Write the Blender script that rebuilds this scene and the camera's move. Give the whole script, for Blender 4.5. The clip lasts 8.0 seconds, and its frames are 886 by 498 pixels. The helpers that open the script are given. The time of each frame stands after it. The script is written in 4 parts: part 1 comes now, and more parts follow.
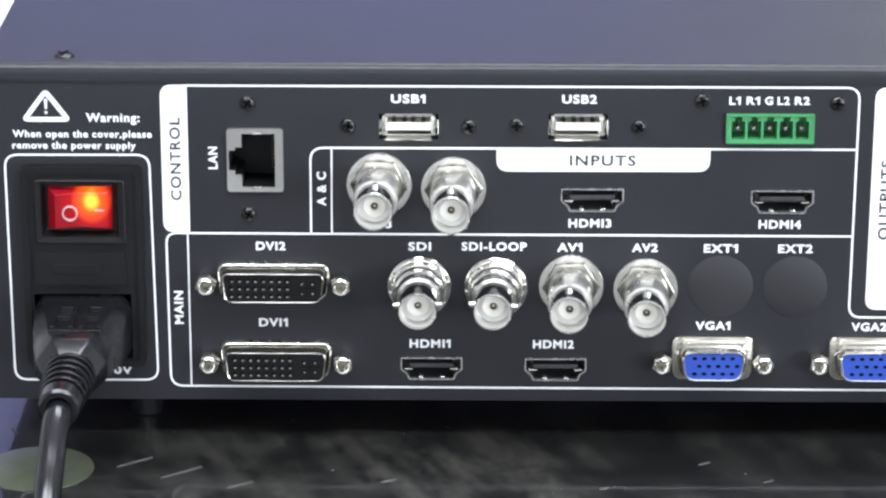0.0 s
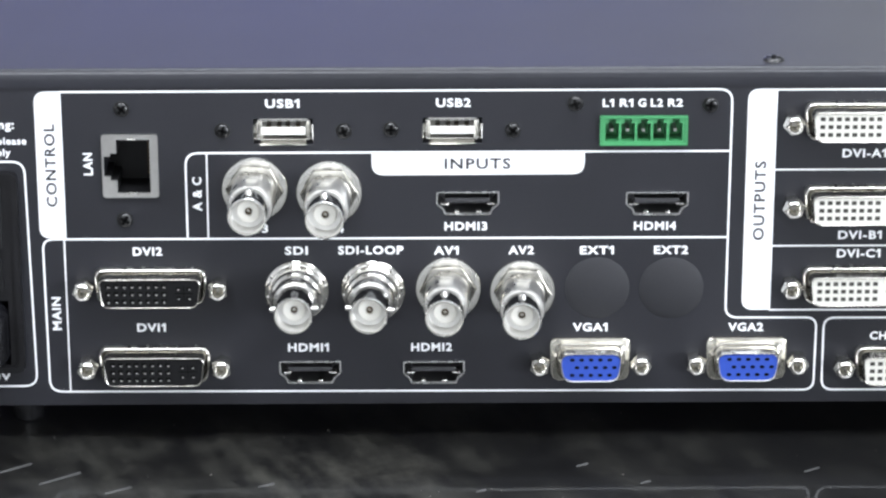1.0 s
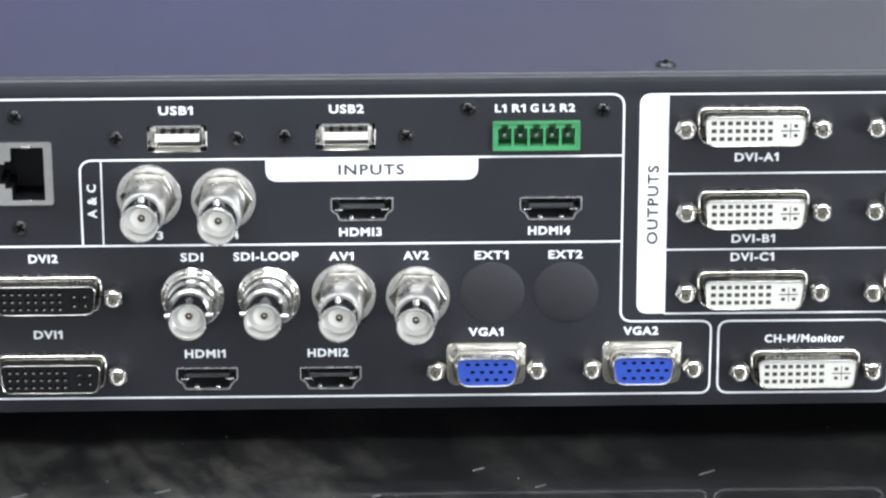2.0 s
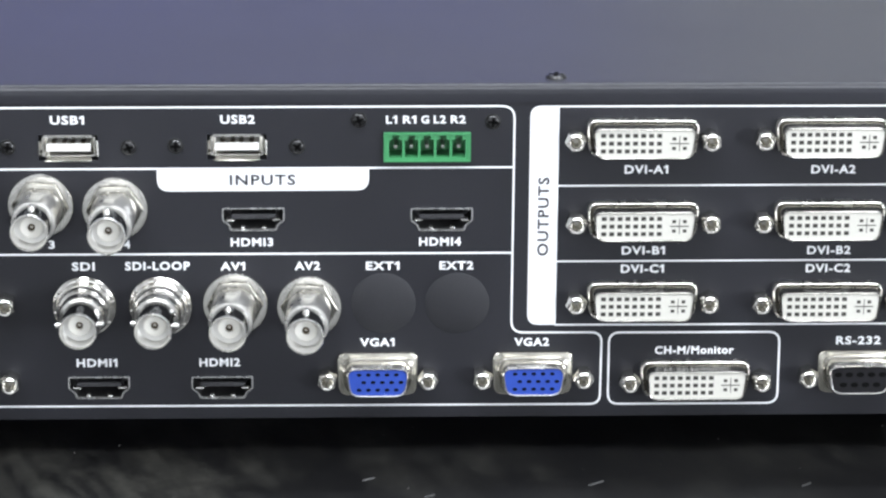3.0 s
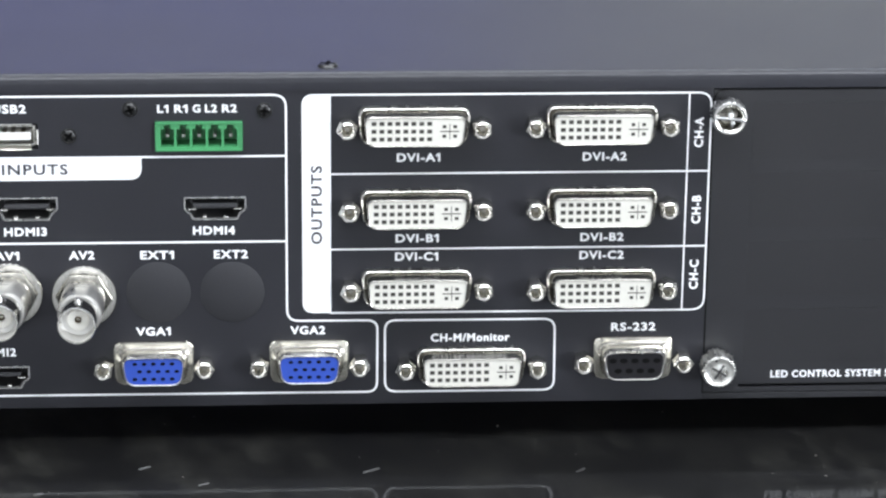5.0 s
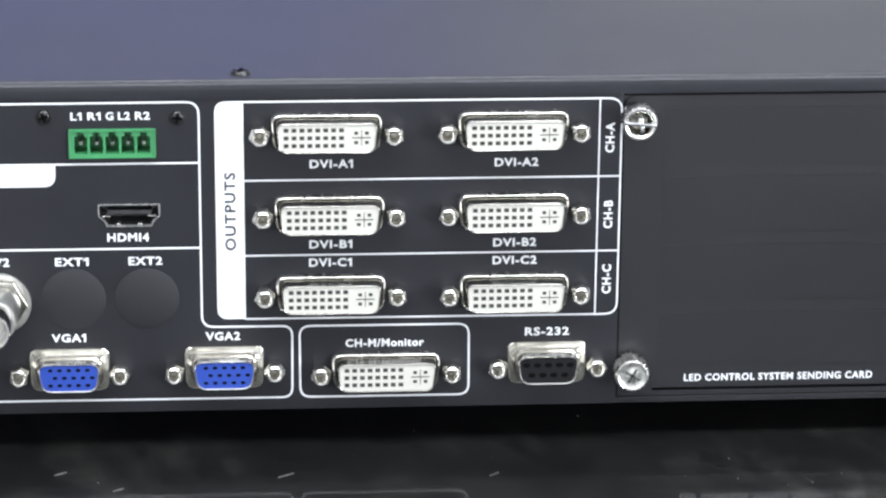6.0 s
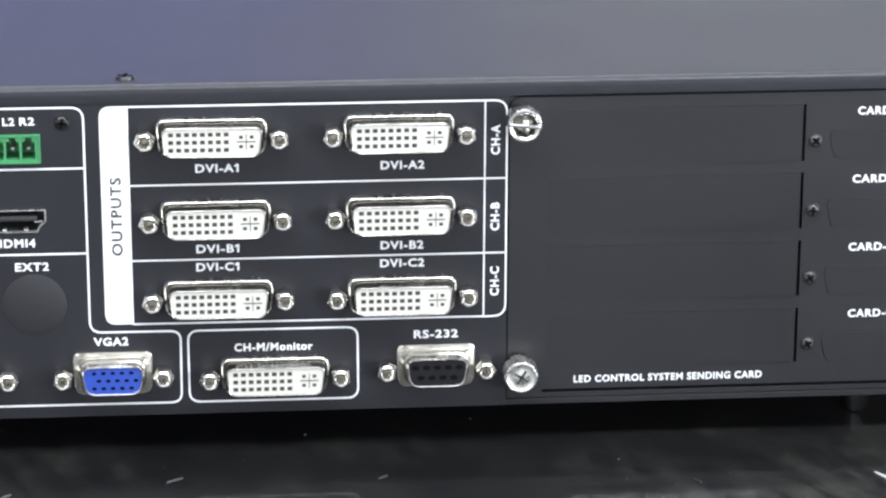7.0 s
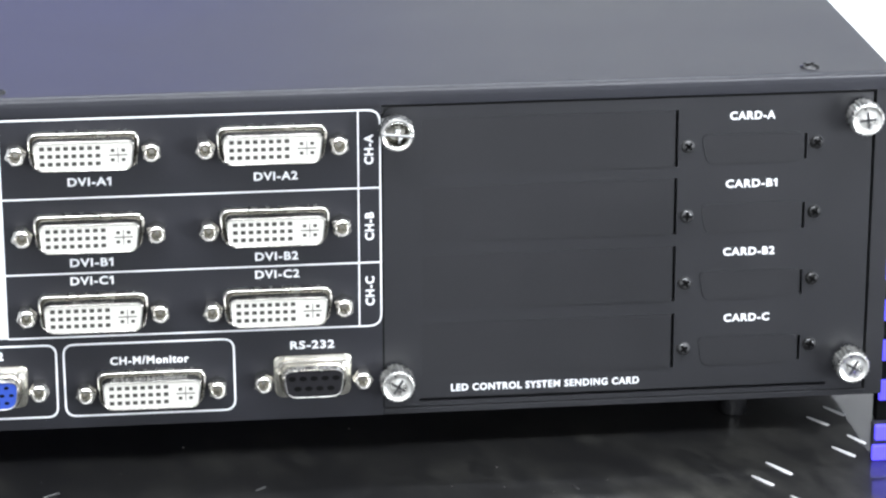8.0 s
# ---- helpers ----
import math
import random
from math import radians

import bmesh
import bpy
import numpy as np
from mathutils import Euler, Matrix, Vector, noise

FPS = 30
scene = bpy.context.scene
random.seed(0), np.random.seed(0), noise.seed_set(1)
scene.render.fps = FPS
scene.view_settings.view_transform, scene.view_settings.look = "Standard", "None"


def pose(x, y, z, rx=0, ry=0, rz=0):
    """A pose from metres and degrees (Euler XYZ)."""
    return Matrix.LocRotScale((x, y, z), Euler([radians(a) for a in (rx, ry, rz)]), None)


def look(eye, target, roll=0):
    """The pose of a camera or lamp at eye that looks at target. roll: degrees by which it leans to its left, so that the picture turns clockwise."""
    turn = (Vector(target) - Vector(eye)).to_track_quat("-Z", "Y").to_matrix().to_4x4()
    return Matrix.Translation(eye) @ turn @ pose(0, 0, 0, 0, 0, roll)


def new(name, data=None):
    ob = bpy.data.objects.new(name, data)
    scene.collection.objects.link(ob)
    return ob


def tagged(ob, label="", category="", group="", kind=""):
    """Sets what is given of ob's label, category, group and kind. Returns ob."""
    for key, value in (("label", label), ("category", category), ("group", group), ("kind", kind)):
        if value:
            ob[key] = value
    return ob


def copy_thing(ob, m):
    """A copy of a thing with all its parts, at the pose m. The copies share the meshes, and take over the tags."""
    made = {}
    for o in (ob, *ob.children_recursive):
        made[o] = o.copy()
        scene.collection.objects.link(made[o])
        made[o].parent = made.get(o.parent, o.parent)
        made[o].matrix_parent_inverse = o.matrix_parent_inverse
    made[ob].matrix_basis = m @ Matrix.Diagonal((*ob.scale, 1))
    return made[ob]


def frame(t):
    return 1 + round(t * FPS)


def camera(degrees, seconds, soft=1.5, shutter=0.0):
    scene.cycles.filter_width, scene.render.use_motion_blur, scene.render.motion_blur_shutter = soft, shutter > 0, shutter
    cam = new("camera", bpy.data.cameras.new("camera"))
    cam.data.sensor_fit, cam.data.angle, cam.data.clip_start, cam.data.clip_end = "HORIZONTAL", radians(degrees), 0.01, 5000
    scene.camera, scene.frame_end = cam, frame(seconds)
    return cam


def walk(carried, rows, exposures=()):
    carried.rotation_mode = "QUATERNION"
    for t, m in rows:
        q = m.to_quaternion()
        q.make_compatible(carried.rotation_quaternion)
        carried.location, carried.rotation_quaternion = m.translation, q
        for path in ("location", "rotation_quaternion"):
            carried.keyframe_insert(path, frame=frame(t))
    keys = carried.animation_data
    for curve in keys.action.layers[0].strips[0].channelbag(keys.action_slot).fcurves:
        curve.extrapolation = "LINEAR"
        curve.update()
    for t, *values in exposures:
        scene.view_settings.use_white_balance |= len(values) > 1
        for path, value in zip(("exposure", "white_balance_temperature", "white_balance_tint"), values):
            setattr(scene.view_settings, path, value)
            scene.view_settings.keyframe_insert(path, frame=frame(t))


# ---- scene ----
MM = 0.001
cam = camera(16.27, 8.0, soft=2.4)
PATH = [
    (0.0, (0.1149, -0.7087, 0.2935), (0.1120, -0.0009, 0.0455), 0.17),
    (0.5, (0.1234, -0.7083, 0.2954), (0.1255, -0.0010, 0.0460), -0.05),
    (1.0, (0.1345, -0.7089, 0.2973), (0.1419, -0.0020, 0.0468), -0.05),
    (1.5, (0.1452, -0.7099, 0.2978), (0.1551, -0.0029, 0.0478), -0.32),
    (3.0, (0.1688, -0.7143, 0.2991), (0.1938, -0.0066, 0.0522), 0.37),
    (3.5, (0.1768, -0.7154, 0.2975), (0.2070, -0.0071, 0.0526), 0.34),
    (4.0, (0.1847, -0.7169, 0.2981), (0.2202, -0.0087, 0.0535), 0.76),
    (4.5, (0.1943, -0.7185, 0.2987), (0.2356, -0.0114, 0.0521), 0.65),
    (5.0, (0.2046, -0.7201, 0.2959), (0.2487, -0.0127, 0.0508), 0.56),
    (6.5, (0.2280, -0.7277, 0.2968), (0.2821, -0.0196, 0.0555), 0.35),
    (7.0, (0.2382, -0.7284, 0.2941), (0.2973, -0.0201, 0.0546), 0.18),
    (7.5, (0.2463, -0.7289, 0.2947), (0.3120, -0.0214, 0.0546), -0.07),
    (8.0, (0.2486, -0.7290, 0.2946), (0.3278, -0.0221, 0.0568), -0.09),
]
walk(cam, [(t, look(eye, target, roll)) for t, eye, target, roll in PATH], exposures=[(0.0, 0.17), (1.5, 0.14), (3.5, -0.02), (4.0, -0.03), (5.0, 0.01), (6.5, 0.10), (7.0, 0.15), (8.0, 0.30)])

# ---- world and lights ----
world = bpy.data.worlds.new("room_world")
scene.world = world
world.use_nodes = True
world.node_tree.nodes["Background"].inputs[0].default_value = (0.8, 0.85, 1.0, 1)
world.node_tree.nodes["Background"].inputs[1].default_value = 0.02


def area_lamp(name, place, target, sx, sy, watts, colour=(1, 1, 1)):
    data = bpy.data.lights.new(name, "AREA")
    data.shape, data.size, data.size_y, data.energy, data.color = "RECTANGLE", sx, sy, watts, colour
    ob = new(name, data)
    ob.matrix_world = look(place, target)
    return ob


CEIL_Z = 1.75
area_lamp("ceiling_lamp", (-0.35, -0.75, CEIL_Z - 0.03), (-0.35, -0.75, 0), 1.15, 0.55, 29, (0.90, 0.96, 1.06))
area_lamp("ceiling_lamp", (1.05, -0.75, CEIL_Z - 0.03), (1.05, -0.75, 0), 1.15, 0.55, 34, (0.90, 0.96, 1.06))
area_lamp("ceiling_lamp", (0.35, 1.0, CEIL_Z - 0.03), (0.35, 1.0, 0), 1.15, 0.55, 15, (0.86, 0.95, 1.08))
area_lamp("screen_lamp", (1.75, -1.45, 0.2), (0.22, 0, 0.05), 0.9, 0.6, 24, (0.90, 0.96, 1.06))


# ---- materials ----
def material(name, colour, rough=0.5, metal=0.0, vary=0.12, grain=900.0, bump=0.0, spot=60.0, coat=0.0, rough_vary=0.1, tint=None, spec=0.5):
    """A surface with colour varied at two scales, uneven gloss and a fine relief."""
    m = bpy.data.materials.new(name)
    m.use_nodes = True
    n, l = m.node_tree.nodes, m.node_tree.links
    b = n["Principled BSDF"]
    b.inputs["Metallic"].default_value = metal
    b.inputs["Coat Weight"].default_value = coat
    b.inputs["Specular IOR Level"].default_value = spec
    tc = n.new("ShaderNodeTexCoord")
    fine, wide = n.new("ShaderNodeTexNoise"), n.new("ShaderNodeTexNoise")
    fine.inputs["Scale"].default_value, wide.inputs["Scale"].default_value = grain, spot
    fine.inputs["Detail"].default_value, wide.inputs["Detail"].default_value = 4, 5
    for t in (fine, wide):
        l.new(tc.outputs["Object"], t.inputs["Vector"])
    mix = n.new("ShaderNodeMath")
    mix.operation = "ADD"
    l.new(fine.outputs["Fac"], mix.inputs[0])
    l.new(wide.outputs["Fac"], mix.inputs[1])
    ramp = n.new("ShaderNodeMapRange")
    ramp.inputs["From Min"].default_value, ramp.inputs["From Max"].default_value = 0.6, 1.4
    l.new(mix.outputs[0], ramp.inputs["Value"])
    cmix = n.new("ShaderNodeMix")
    cmix.data_type = "RGBA"
    other = tint or colour
    cmix.inputs["A"].default_value = (*[c * (1 - vary) for c in colour], 1)
    cmix.inputs["B"].default_value = (*[min(1, c * (1 + vary)) for c in other], 1)
    l.new(ramp.outputs[0], cmix.inputs["Factor"])
    l.new(cmix.outputs["Result"], b.inputs["Base Color"])
    rr = n.new("ShaderNodeMapRange")
    rr.inputs["From Min"].default_value, rr.inputs["From Max"].default_value = 0.3, 0.7
    rr.inputs["To Min"].default_value, rr.inputs["To Max"].default_value = rough * (1 - rough_vary), min(1, rough * (1 + rough_vary))
    l.new(wide.outputs["Fac"], rr.inputs["Value"])
    l.new(rr.outputs[0], b.inputs["Roughness"])
    if bump:
        bp = n.new("ShaderNodeBump")
        bp.inputs["Strength"].default_value, bp.inputs["Distance"].default_value = 1.0, bump
        l.new(fine.outputs["Fac"], bp.inputs["Height"])
        l.new(bp.outputs[0], b.inputs["Normal"])
    return m


def glowing(name, colour, strength, base=(0.1, 0.1, 0.1)):
    m = bpy.data.materials.new(name)
    m.use_nodes = True
    b = m.node_tree.nodes["Principled BSDF"]
    b.inputs["Base Color"].default_value = (*base, 1)
    b.inputs["Emission Color"].default_value = (*colour, 1)
    b.inputs["Emission Strength"].default_value = strength
    b.inputs["Roughness"].default_value = 0.3
    return m


PANEL = material("black_panel_paint", (0.0138, 0.0141, 0.0182), 0.50, vary=0.2, grain=2600, bump=0.00002, spot=30, spec=0.4)
COVER = material("black_cover_paint", (0.0125, 0.013, 0.0182), 0.36, vary=0.2, grain=2200, bump=0.00003, spot=12, spec=0.44)
FOOTM = material("glossy_black_foot", (0.010, 0.010, 0.011), 0.12, vary=0.2)
CAPM = material("matte_black_cap", (0.0200, 0.0203, 0.0235), 0.62, vary=0.15, grain=2000, spot=40, spec=0.4)
CARD = material("charcoal_card_paint", (0.0150, 0.0152, 0.0175), 0.45, vary=0.15, grain=2600, bump=0.00002, spot=25, spec=0.42)
BLACK = material("black_plastic", (0.012, 0.012, 0.013), 0.35, vary=0.25, grain=1500, bump=0.00001)
RUBBER = material("black_cord_rubber", (0.006, 0.006, 0.0075), 0.26, vary=0.25, grain=700, bump=0.00003, spot=90, spec=0.45)
CABLE = material("black_cable_jacket", (0.008, 0.008, 0.010), 0.2, vary=0.25, grain=300, spot=60)
GREYBLACK = material("dark_connector_plastic", (0.011, 0.0105, 0.012), 0.45, vary=0.2, grain=900, spec=0.2)
BRIGHT = material("bright_nickel_plate", (0.88, 0.865, 0.83), 0.22, metal=1.0, vary=0.06, grain=700, rough_vary=0.4, spot=250)
# near black: painted shade of cavities, gaps and holes; also the LED bar's board
DARK = material("shade_black", (0.003, 0.003, 0.003), 0.8, spec=0.1)
WHITE = material("white_screen_ink", (0.90, 0.91, 0.92), 0.5, vary=0.05, grain=1500)
MARK = material("pinkish_switch_print", (0.55, 0.36, 0.36), 0.4)
INK = material("black_screen_ink", (0.02, 0.02, 0.024), 0.5)
NICKEL = material("nickel_plate", (0.70, 0.685, 0.645), 0.16, metal=1.0, vary=0.06, grain=500, rough_vary=0.4, spot=200)
TIN = material("tinned_steel", (0.74, 0.71, 0.62), 0.24, metal=1.0, vary=0.03, grain=900, rough_vary=0.2, spot=120)
STEEL = material("satin_steel", (0.52, 0.51, 0.49), 0.35, metal=1.0, vary=0.1, grain=600, rough_vary=0.3)
# polished metal, darkened in colour for the barrel's dark reflections
POLISHED = material("darkened_polished_nickel", (0.20, 0.198, 0.19), 0.10, metal=1.0, vary=0.08, grain=500, rough_vary=0.4, spot=150)
TONGUE = material("grey_connector_tongue", (0.034, 0.034, 0.037), 0.4, vary=0.2, grain=900)
GOLD = material("brass_contact", (0.09, 0.065, 0.035), 0.35, metal=1.0)
TEFLON = material("white_insulator", (0.90, 0.88, 0.82), 0.4, vary=0.05)
CREAM = material("ivory_connector_plastic", (0.63, 0.615, 0.555), 0.35, vary=0.05)
BLUE = material("blue_connector_plastic", (0.026, 0.068, 0.37), 0.35, vary=0.1)
GREEN = material("green_terminal_plastic", (0.055, 0.27, 0.105), 0.38, vary=0.12)
BLACKOX = material("black_oxide_screw", (0.065, 0.065, 0.065), 0.28, metal=1.0, vary=0.4, grain=1500)
GREYMETAL = material("dark_grey_metal", (0.10, 0.10, 0.10), 0.35, metal=0.8, vary=0.35, grain=1500)
USBWHITE = material("white_usb_tongue", (0.85, 0.84, 0.80), 0.4, vary=0.04)
# dim and bright bar colours that hold the glints themselves
DIMGLINT = material("dim_glint_bar", (0.042, 0.042, 0.041), 0.4, metal=0.3, vary=0.3, grain=300, spot=40)
GLINT = material("pale_glint_bar", (0.66, 0.66, 0.65), 0.4, metal=0.15, vary=0.2, grain=300, spot=40)
STICKER = material("pale_round_sticker", (0.17, 0.17, 0.10), 0.4, vary=0.5, grain=190, spot=60, tint=(0.024, 0.036, 0.028), spec=0.4)
FLAKE = material("pale_dust", (0.22, 0.21, 0.19), 0.8, vary=0.3)
SHELL = material("brushed_tin_shell", (0.42, 0.405, 0.37), 0.21, metal=1.0, vary=0.08, grain=800, rough_vary=0.35, spot=180)
RIM = material("pale_steel_rim", (0.80, 0.80, 0.79), 0.26, metal=1.0, vary=0.06, grain=900, rough_vary=0.3, spot=200)
FROSTED = material("frosted_nickel_body", (0.92, 0.90, 0.85), 0.30, metal=1.0, vary=0.06, grain=700, rough_vary=0.25, spot=200)
# darkened nickel: BNC nuts, and painted shade in post bores and the screw cup
DARKENED = material("darkened_nickel", (0.40, 0.385, 0.345), 0.14, metal=1.0, vary=0.08, grain=500, rough_vary=0.4, spot=200)
# grey for the painted shade of pin holes in ivory inserts
HOLE = material("grey_hole_shade", (0.050, 0.048, 0.042), 0.6, vary=0.3, spec=0.2)
INLET = material("black_inlet_plastic", (0.0065, 0.0063, 0.0072), 0.42, vary=0.25, grain=1500, bump=0.00001, spec=0.3)
CAST = material("frosted_nickel_head", (0.90, 0.875, 0.80), 0.33, metal=1.0, vary=0.2, grain=900, rough_vary=0.45, spot=420, bump=0.00006)
BLANK = material("dark_blanking_paint", (0.0138, 0.0139, 0.0158), 0.45, vary=0.15, grain=2600, bump=0.00002, spot=25, spec=0.42)
TINRIM = material("rolled_tin_rim", (0.68, 0.665, 0.62), 0.26, metal=1.0, vary=0.08, grain=700, rough_vary=0.3, spot=200)
SOCKETBLACK = material("matte_black_insert", (0.006, 0.006, 0.0065), 0.5, vary=0.2, grain=1200, spec=0.2)
BORE = material("satin_barrel_bore", (0.64, 0.63, 0.60), 0.42, metal=0.7, vary=0.10, grain=500, rough_vary=0.3, spot=160)
TABLE = material("white_table_laminate", (0.82, 0.82, 0.81), 0.4, vary=0.03, grain=60, spot=4)
WALLP = material("white_wall_paint", (0.80, 0.80, 0.79), 0.6, vary=0.03, grain=40, spot=2)
FLOORM = material("grey_floor_tiles", (0.33, 0.33, 0.33), 0.4, vary=0.12, grain=30, spot=3)
LAMPM = glowing("lit_lamp_diffuser", (1, 0.97, 0.93), 3.0, (0.8, 0.8, 0.8))
SCREENM = glowing("lit_blue_screen", (0.34, 0.36, 1.0), 0.95)
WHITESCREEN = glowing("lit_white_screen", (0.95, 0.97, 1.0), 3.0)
# glow of the added fill panel on the south wall
FRONTFILL = glowing("added_front_glow", (0.90, 0.95, 1.0), 2.5)
LEDBLUE = glowing("lit_blue_led", (0.085, 0.065, 1.0), 1.7, (0.03, 0.03, 0.06))


def tread_material():
    """Glossy black plate under a clear film, with dull dusty smears that run aslant."""
    m = bpy.data.materials.new("black_tread_plate")
    m.use_nodes = True
    n, l = m.node_tree.nodes, m.node_tree.links
    b = n["Principled BSDF"]
    tc = n.new("ShaderNodeTexCoord")

    def noise(turn, sx, sy, scale, detail, low, high):
        mp, tx, mr = n.new("ShaderNodeMapping"), n.new("ShaderNodeTexNoise"), n.new("ShaderNodeMapRange")
        mp.vector_type = "TEXTURE"
        mp.inputs["Rotation"].default_value = (0, 0, radians(turn))
        mp.inputs["Scale"].default_value = (sx, sy, 1)
        tx.inputs["Scale"].default_value, tx.inputs["Detail"].default_value = scale, detail
        mr.inputs["From Min"].default_value, mr.inputs["From Max"].default_value = low, high
        l.new(tc.outputs["Object"], mp.inputs["Vector"])
        l.new(mp.outputs[0], tx.inputs["Vector"])
        l.new(tx.outputs["Fac"], mr.inputs["Value"])
        return mr.outputs[0]

    def blend(kind, a, c):
        k = n.new("ShaderNodeMath")
        k.operation, k.use_clamp = kind, True
        l.new(a, k.inputs[0])
        l.new(c, k.inputs[1])
        return k.outputs[0]

    smear = noise(20, 1.0, 3.0, 185.0, 5, 0.38, 0.70)
    cloud = noise(25, 1.0, 1.0, 34.0, 4, 0.34, 0.62)
    speck = noise(0, 1.0, 1.0, 420.0, 3, 0.40, 0.75)

    def patch(x, y, reach):
        mp, gr = n.new("ShaderNodeMapping"), n.new("ShaderNodeTexGradient")
        mp.vector_type, gr.gradient_type = "TEXTURE", "SPHERICAL"
        mp.inputs["Location"].default_value = (x, y, 0)
        mp.inputs["Scale"].default_value = (reach, reach, 1)
        l.new(tc.outputs["Object"], mp.inputs["Vector"])
        l.new(mp.outputs[0], gr.inputs["Vector"])
        return gr.outputs["Fac"]

    # smears and grit grow stronger inside two round patches
    patches = blend("ADD", patch(-0.12, -0.115, 0.15), patch(0.17, -0.13, 0.09))
    more = n.new("ShaderNodeMapRange")
    more.inputs["From Max"].default_value = 0.7
    more.inputs["To Min"].default_value = 0.22
    l.new(patches, more.inputs["Value"])
    cloud = blend("MULTIPLY", cloud, more.outputs[0])
    dust = blend("MULTIPLY", smear, cloud)
    grit = blend("MULTIPLY", speck, cloud)
    mask = n.new("ShaderNodeMath")
    mask.operation, mask.use_clamp = "MULTIPLY_ADD", True
    mask.inputs[1].default_value = 0.35
    l.new(grit, mask.inputs[0])
    l.new(dust, mask.inputs[2])
    mix = n.new("ShaderNodeMix")
    mix.data_type = "RGBA"
    mix.inputs["A"].default_value = (0.0050, 0.0050, 0.0052, 1)
    mix.inputs["B"].default_value = (0.043, 0.042, 0.036, 1)
    l.new(mask.outputs[0], mix.inputs["Factor"])
    l.new(mix.outputs["Result"], b.inputs["Base Color"])
    b.inputs["Roughness"].default_value = 0.45
    b.inputs["Specular IOR Level"].default_value = 0.25
    b.inputs["Coat Weight"].default_value = 0.75
    rr = n.new("ShaderNodeMapRange")
    rr.inputs["To Min"].default_value, rr.inputs["To Max"].default_value = 0.045, 0.12
    l.new(cloud, rr.inputs["Value"])
    l.new(rr.outputs[0], b.inputs["Coat Roughness"])
    return m


TREAD = tread_material()


def rocker_material():
    """Red translucent rocker with the lamp glowing behind its right half."""
    m = bpy.data.materials.new("lit_red_rocker")
    m.use_nodes = True
    n, l = m.node_tree.nodes, m.node_tree.links
    b = n["Principled BSDF"]
    b.inputs["Base Color"].default_value = (0.22, 0.005, 0.010, 1)
    b.inputs["Roughness"].default_value = 0.15
    tc, sep = n.new("ShaderNodeTexCoord"), n.new("ShaderNodeMapping")
    sep.inputs["Location"].default_value = (-3.0 * MM * 130, 0, -2.3 * MM * 110)
    sep.inputs["Scale"].default_value = (130, 0, 110)
    l.new(tc.outputs["Object"], sep.inputs["Vector"])
    g = n.new("ShaderNodeTexGradient")
    g.gradient_type = "SPHERICAL"
    l.new(sep.outputs[0], g.inputs["Vector"])
    r = n.new("ShaderNodeValToRGB")
    e = r.color_ramp.elements
    e[0].position, e[0].color = 0.0, (0.03, 0.0006, 0.002, 1)
    e[1].position, e[1].color = 1.0, (3.2, 1.5, 0.12, 1)
    k = e.new(0.35)
    k.color = (0.22, 0.003, 0.003, 1)
    k = e.new(0.7)
    k.color = (1.4, 0.16, 0.01, 1)
    l.new(g.outputs[0], r.inputs[0])
    l.new(r.outputs[0], b.inputs["Emission Color"])
    b.inputs["Emission Strength"].default_value = 1.0
    return m


ROCKER = rocker_material()


# ---- mesh helpers (millimetres in, metres out) ----
def quad(bm, pts):
    return bm.faces.new([bm.verts.new(p) for p in pts])


def box(bm, x0, x1, y0, y1, z0, z1, bevel=0.0):
    g = bmesh.ops.create_cube(bm, size=1.0, matrix=Matrix.Translation(((x0 + x1) / 2, (y0 + y1) / 2, (z0 + z1) / 2)) @ Matrix.Diagonal((x1 - x0, y1 - y0, z1 - z0, 1)))
    if bevel:
        edges = {e for v in g["verts"] for e in v.link_edges}
        bmesh.ops.bevel(bm, geom=list(edges), offset=bevel, segments=2, affect="EDGES", profile=0.5)


def rpoly(pts, r, seg=4):
    """The polygon with its corners rounded; r is one radius or one for each corner."""
    out, n = [], len(pts)
    for i in range(n):
        p, a, b = Vector(pts[i]), Vector(pts[i - 1]), Vector(pts[(i + 1) % n])
        rad = r[i] if isinstance(r, (list, tuple)) else r
        if rad <= 0:
            out.append(tuple(p))
            continue
        s, e = p + (a - p).normalized() * rad, p + (b - p).normalized() * rad
        for k in range(seg + 1):
            t = k / seg
            q = s * (1 - t) ** 2 * 1.0 + p * 2 * t * (1 - t) + e * t ** 2
            out.append(tuple(q))
    return out


def rect(x0, x1, z0, z1, r=0.0, seg=4):
    return rpoly([(x0, z0), (x1, z0), (x1, z1), (x0, z1)], r, seg)


def prism(bm, poly, y0, y1, bevel=0.0):
    """The (x, z) polygon from its front at y0 back to y1; bevel rounds the front edge."""
    front = [bm.verts.new((x, y0, z)) for x, z in poly]
    back = [bm.verts.new((x, y1, z)) for x, z in poly]
    n = len(poly)
    f = bm.faces.new(front)
    bm.faces.new(back[::-1])
    for i in range(n):
        bm.faces.new((front[i], back[i], back[(i + 1) % n], front[(i + 1) % n]))
    if bevel:
        bmesh.ops.bevel(bm, geom=list(f.edges), offset=bevel, segments=2, affect="EDGES", profile=0.5)


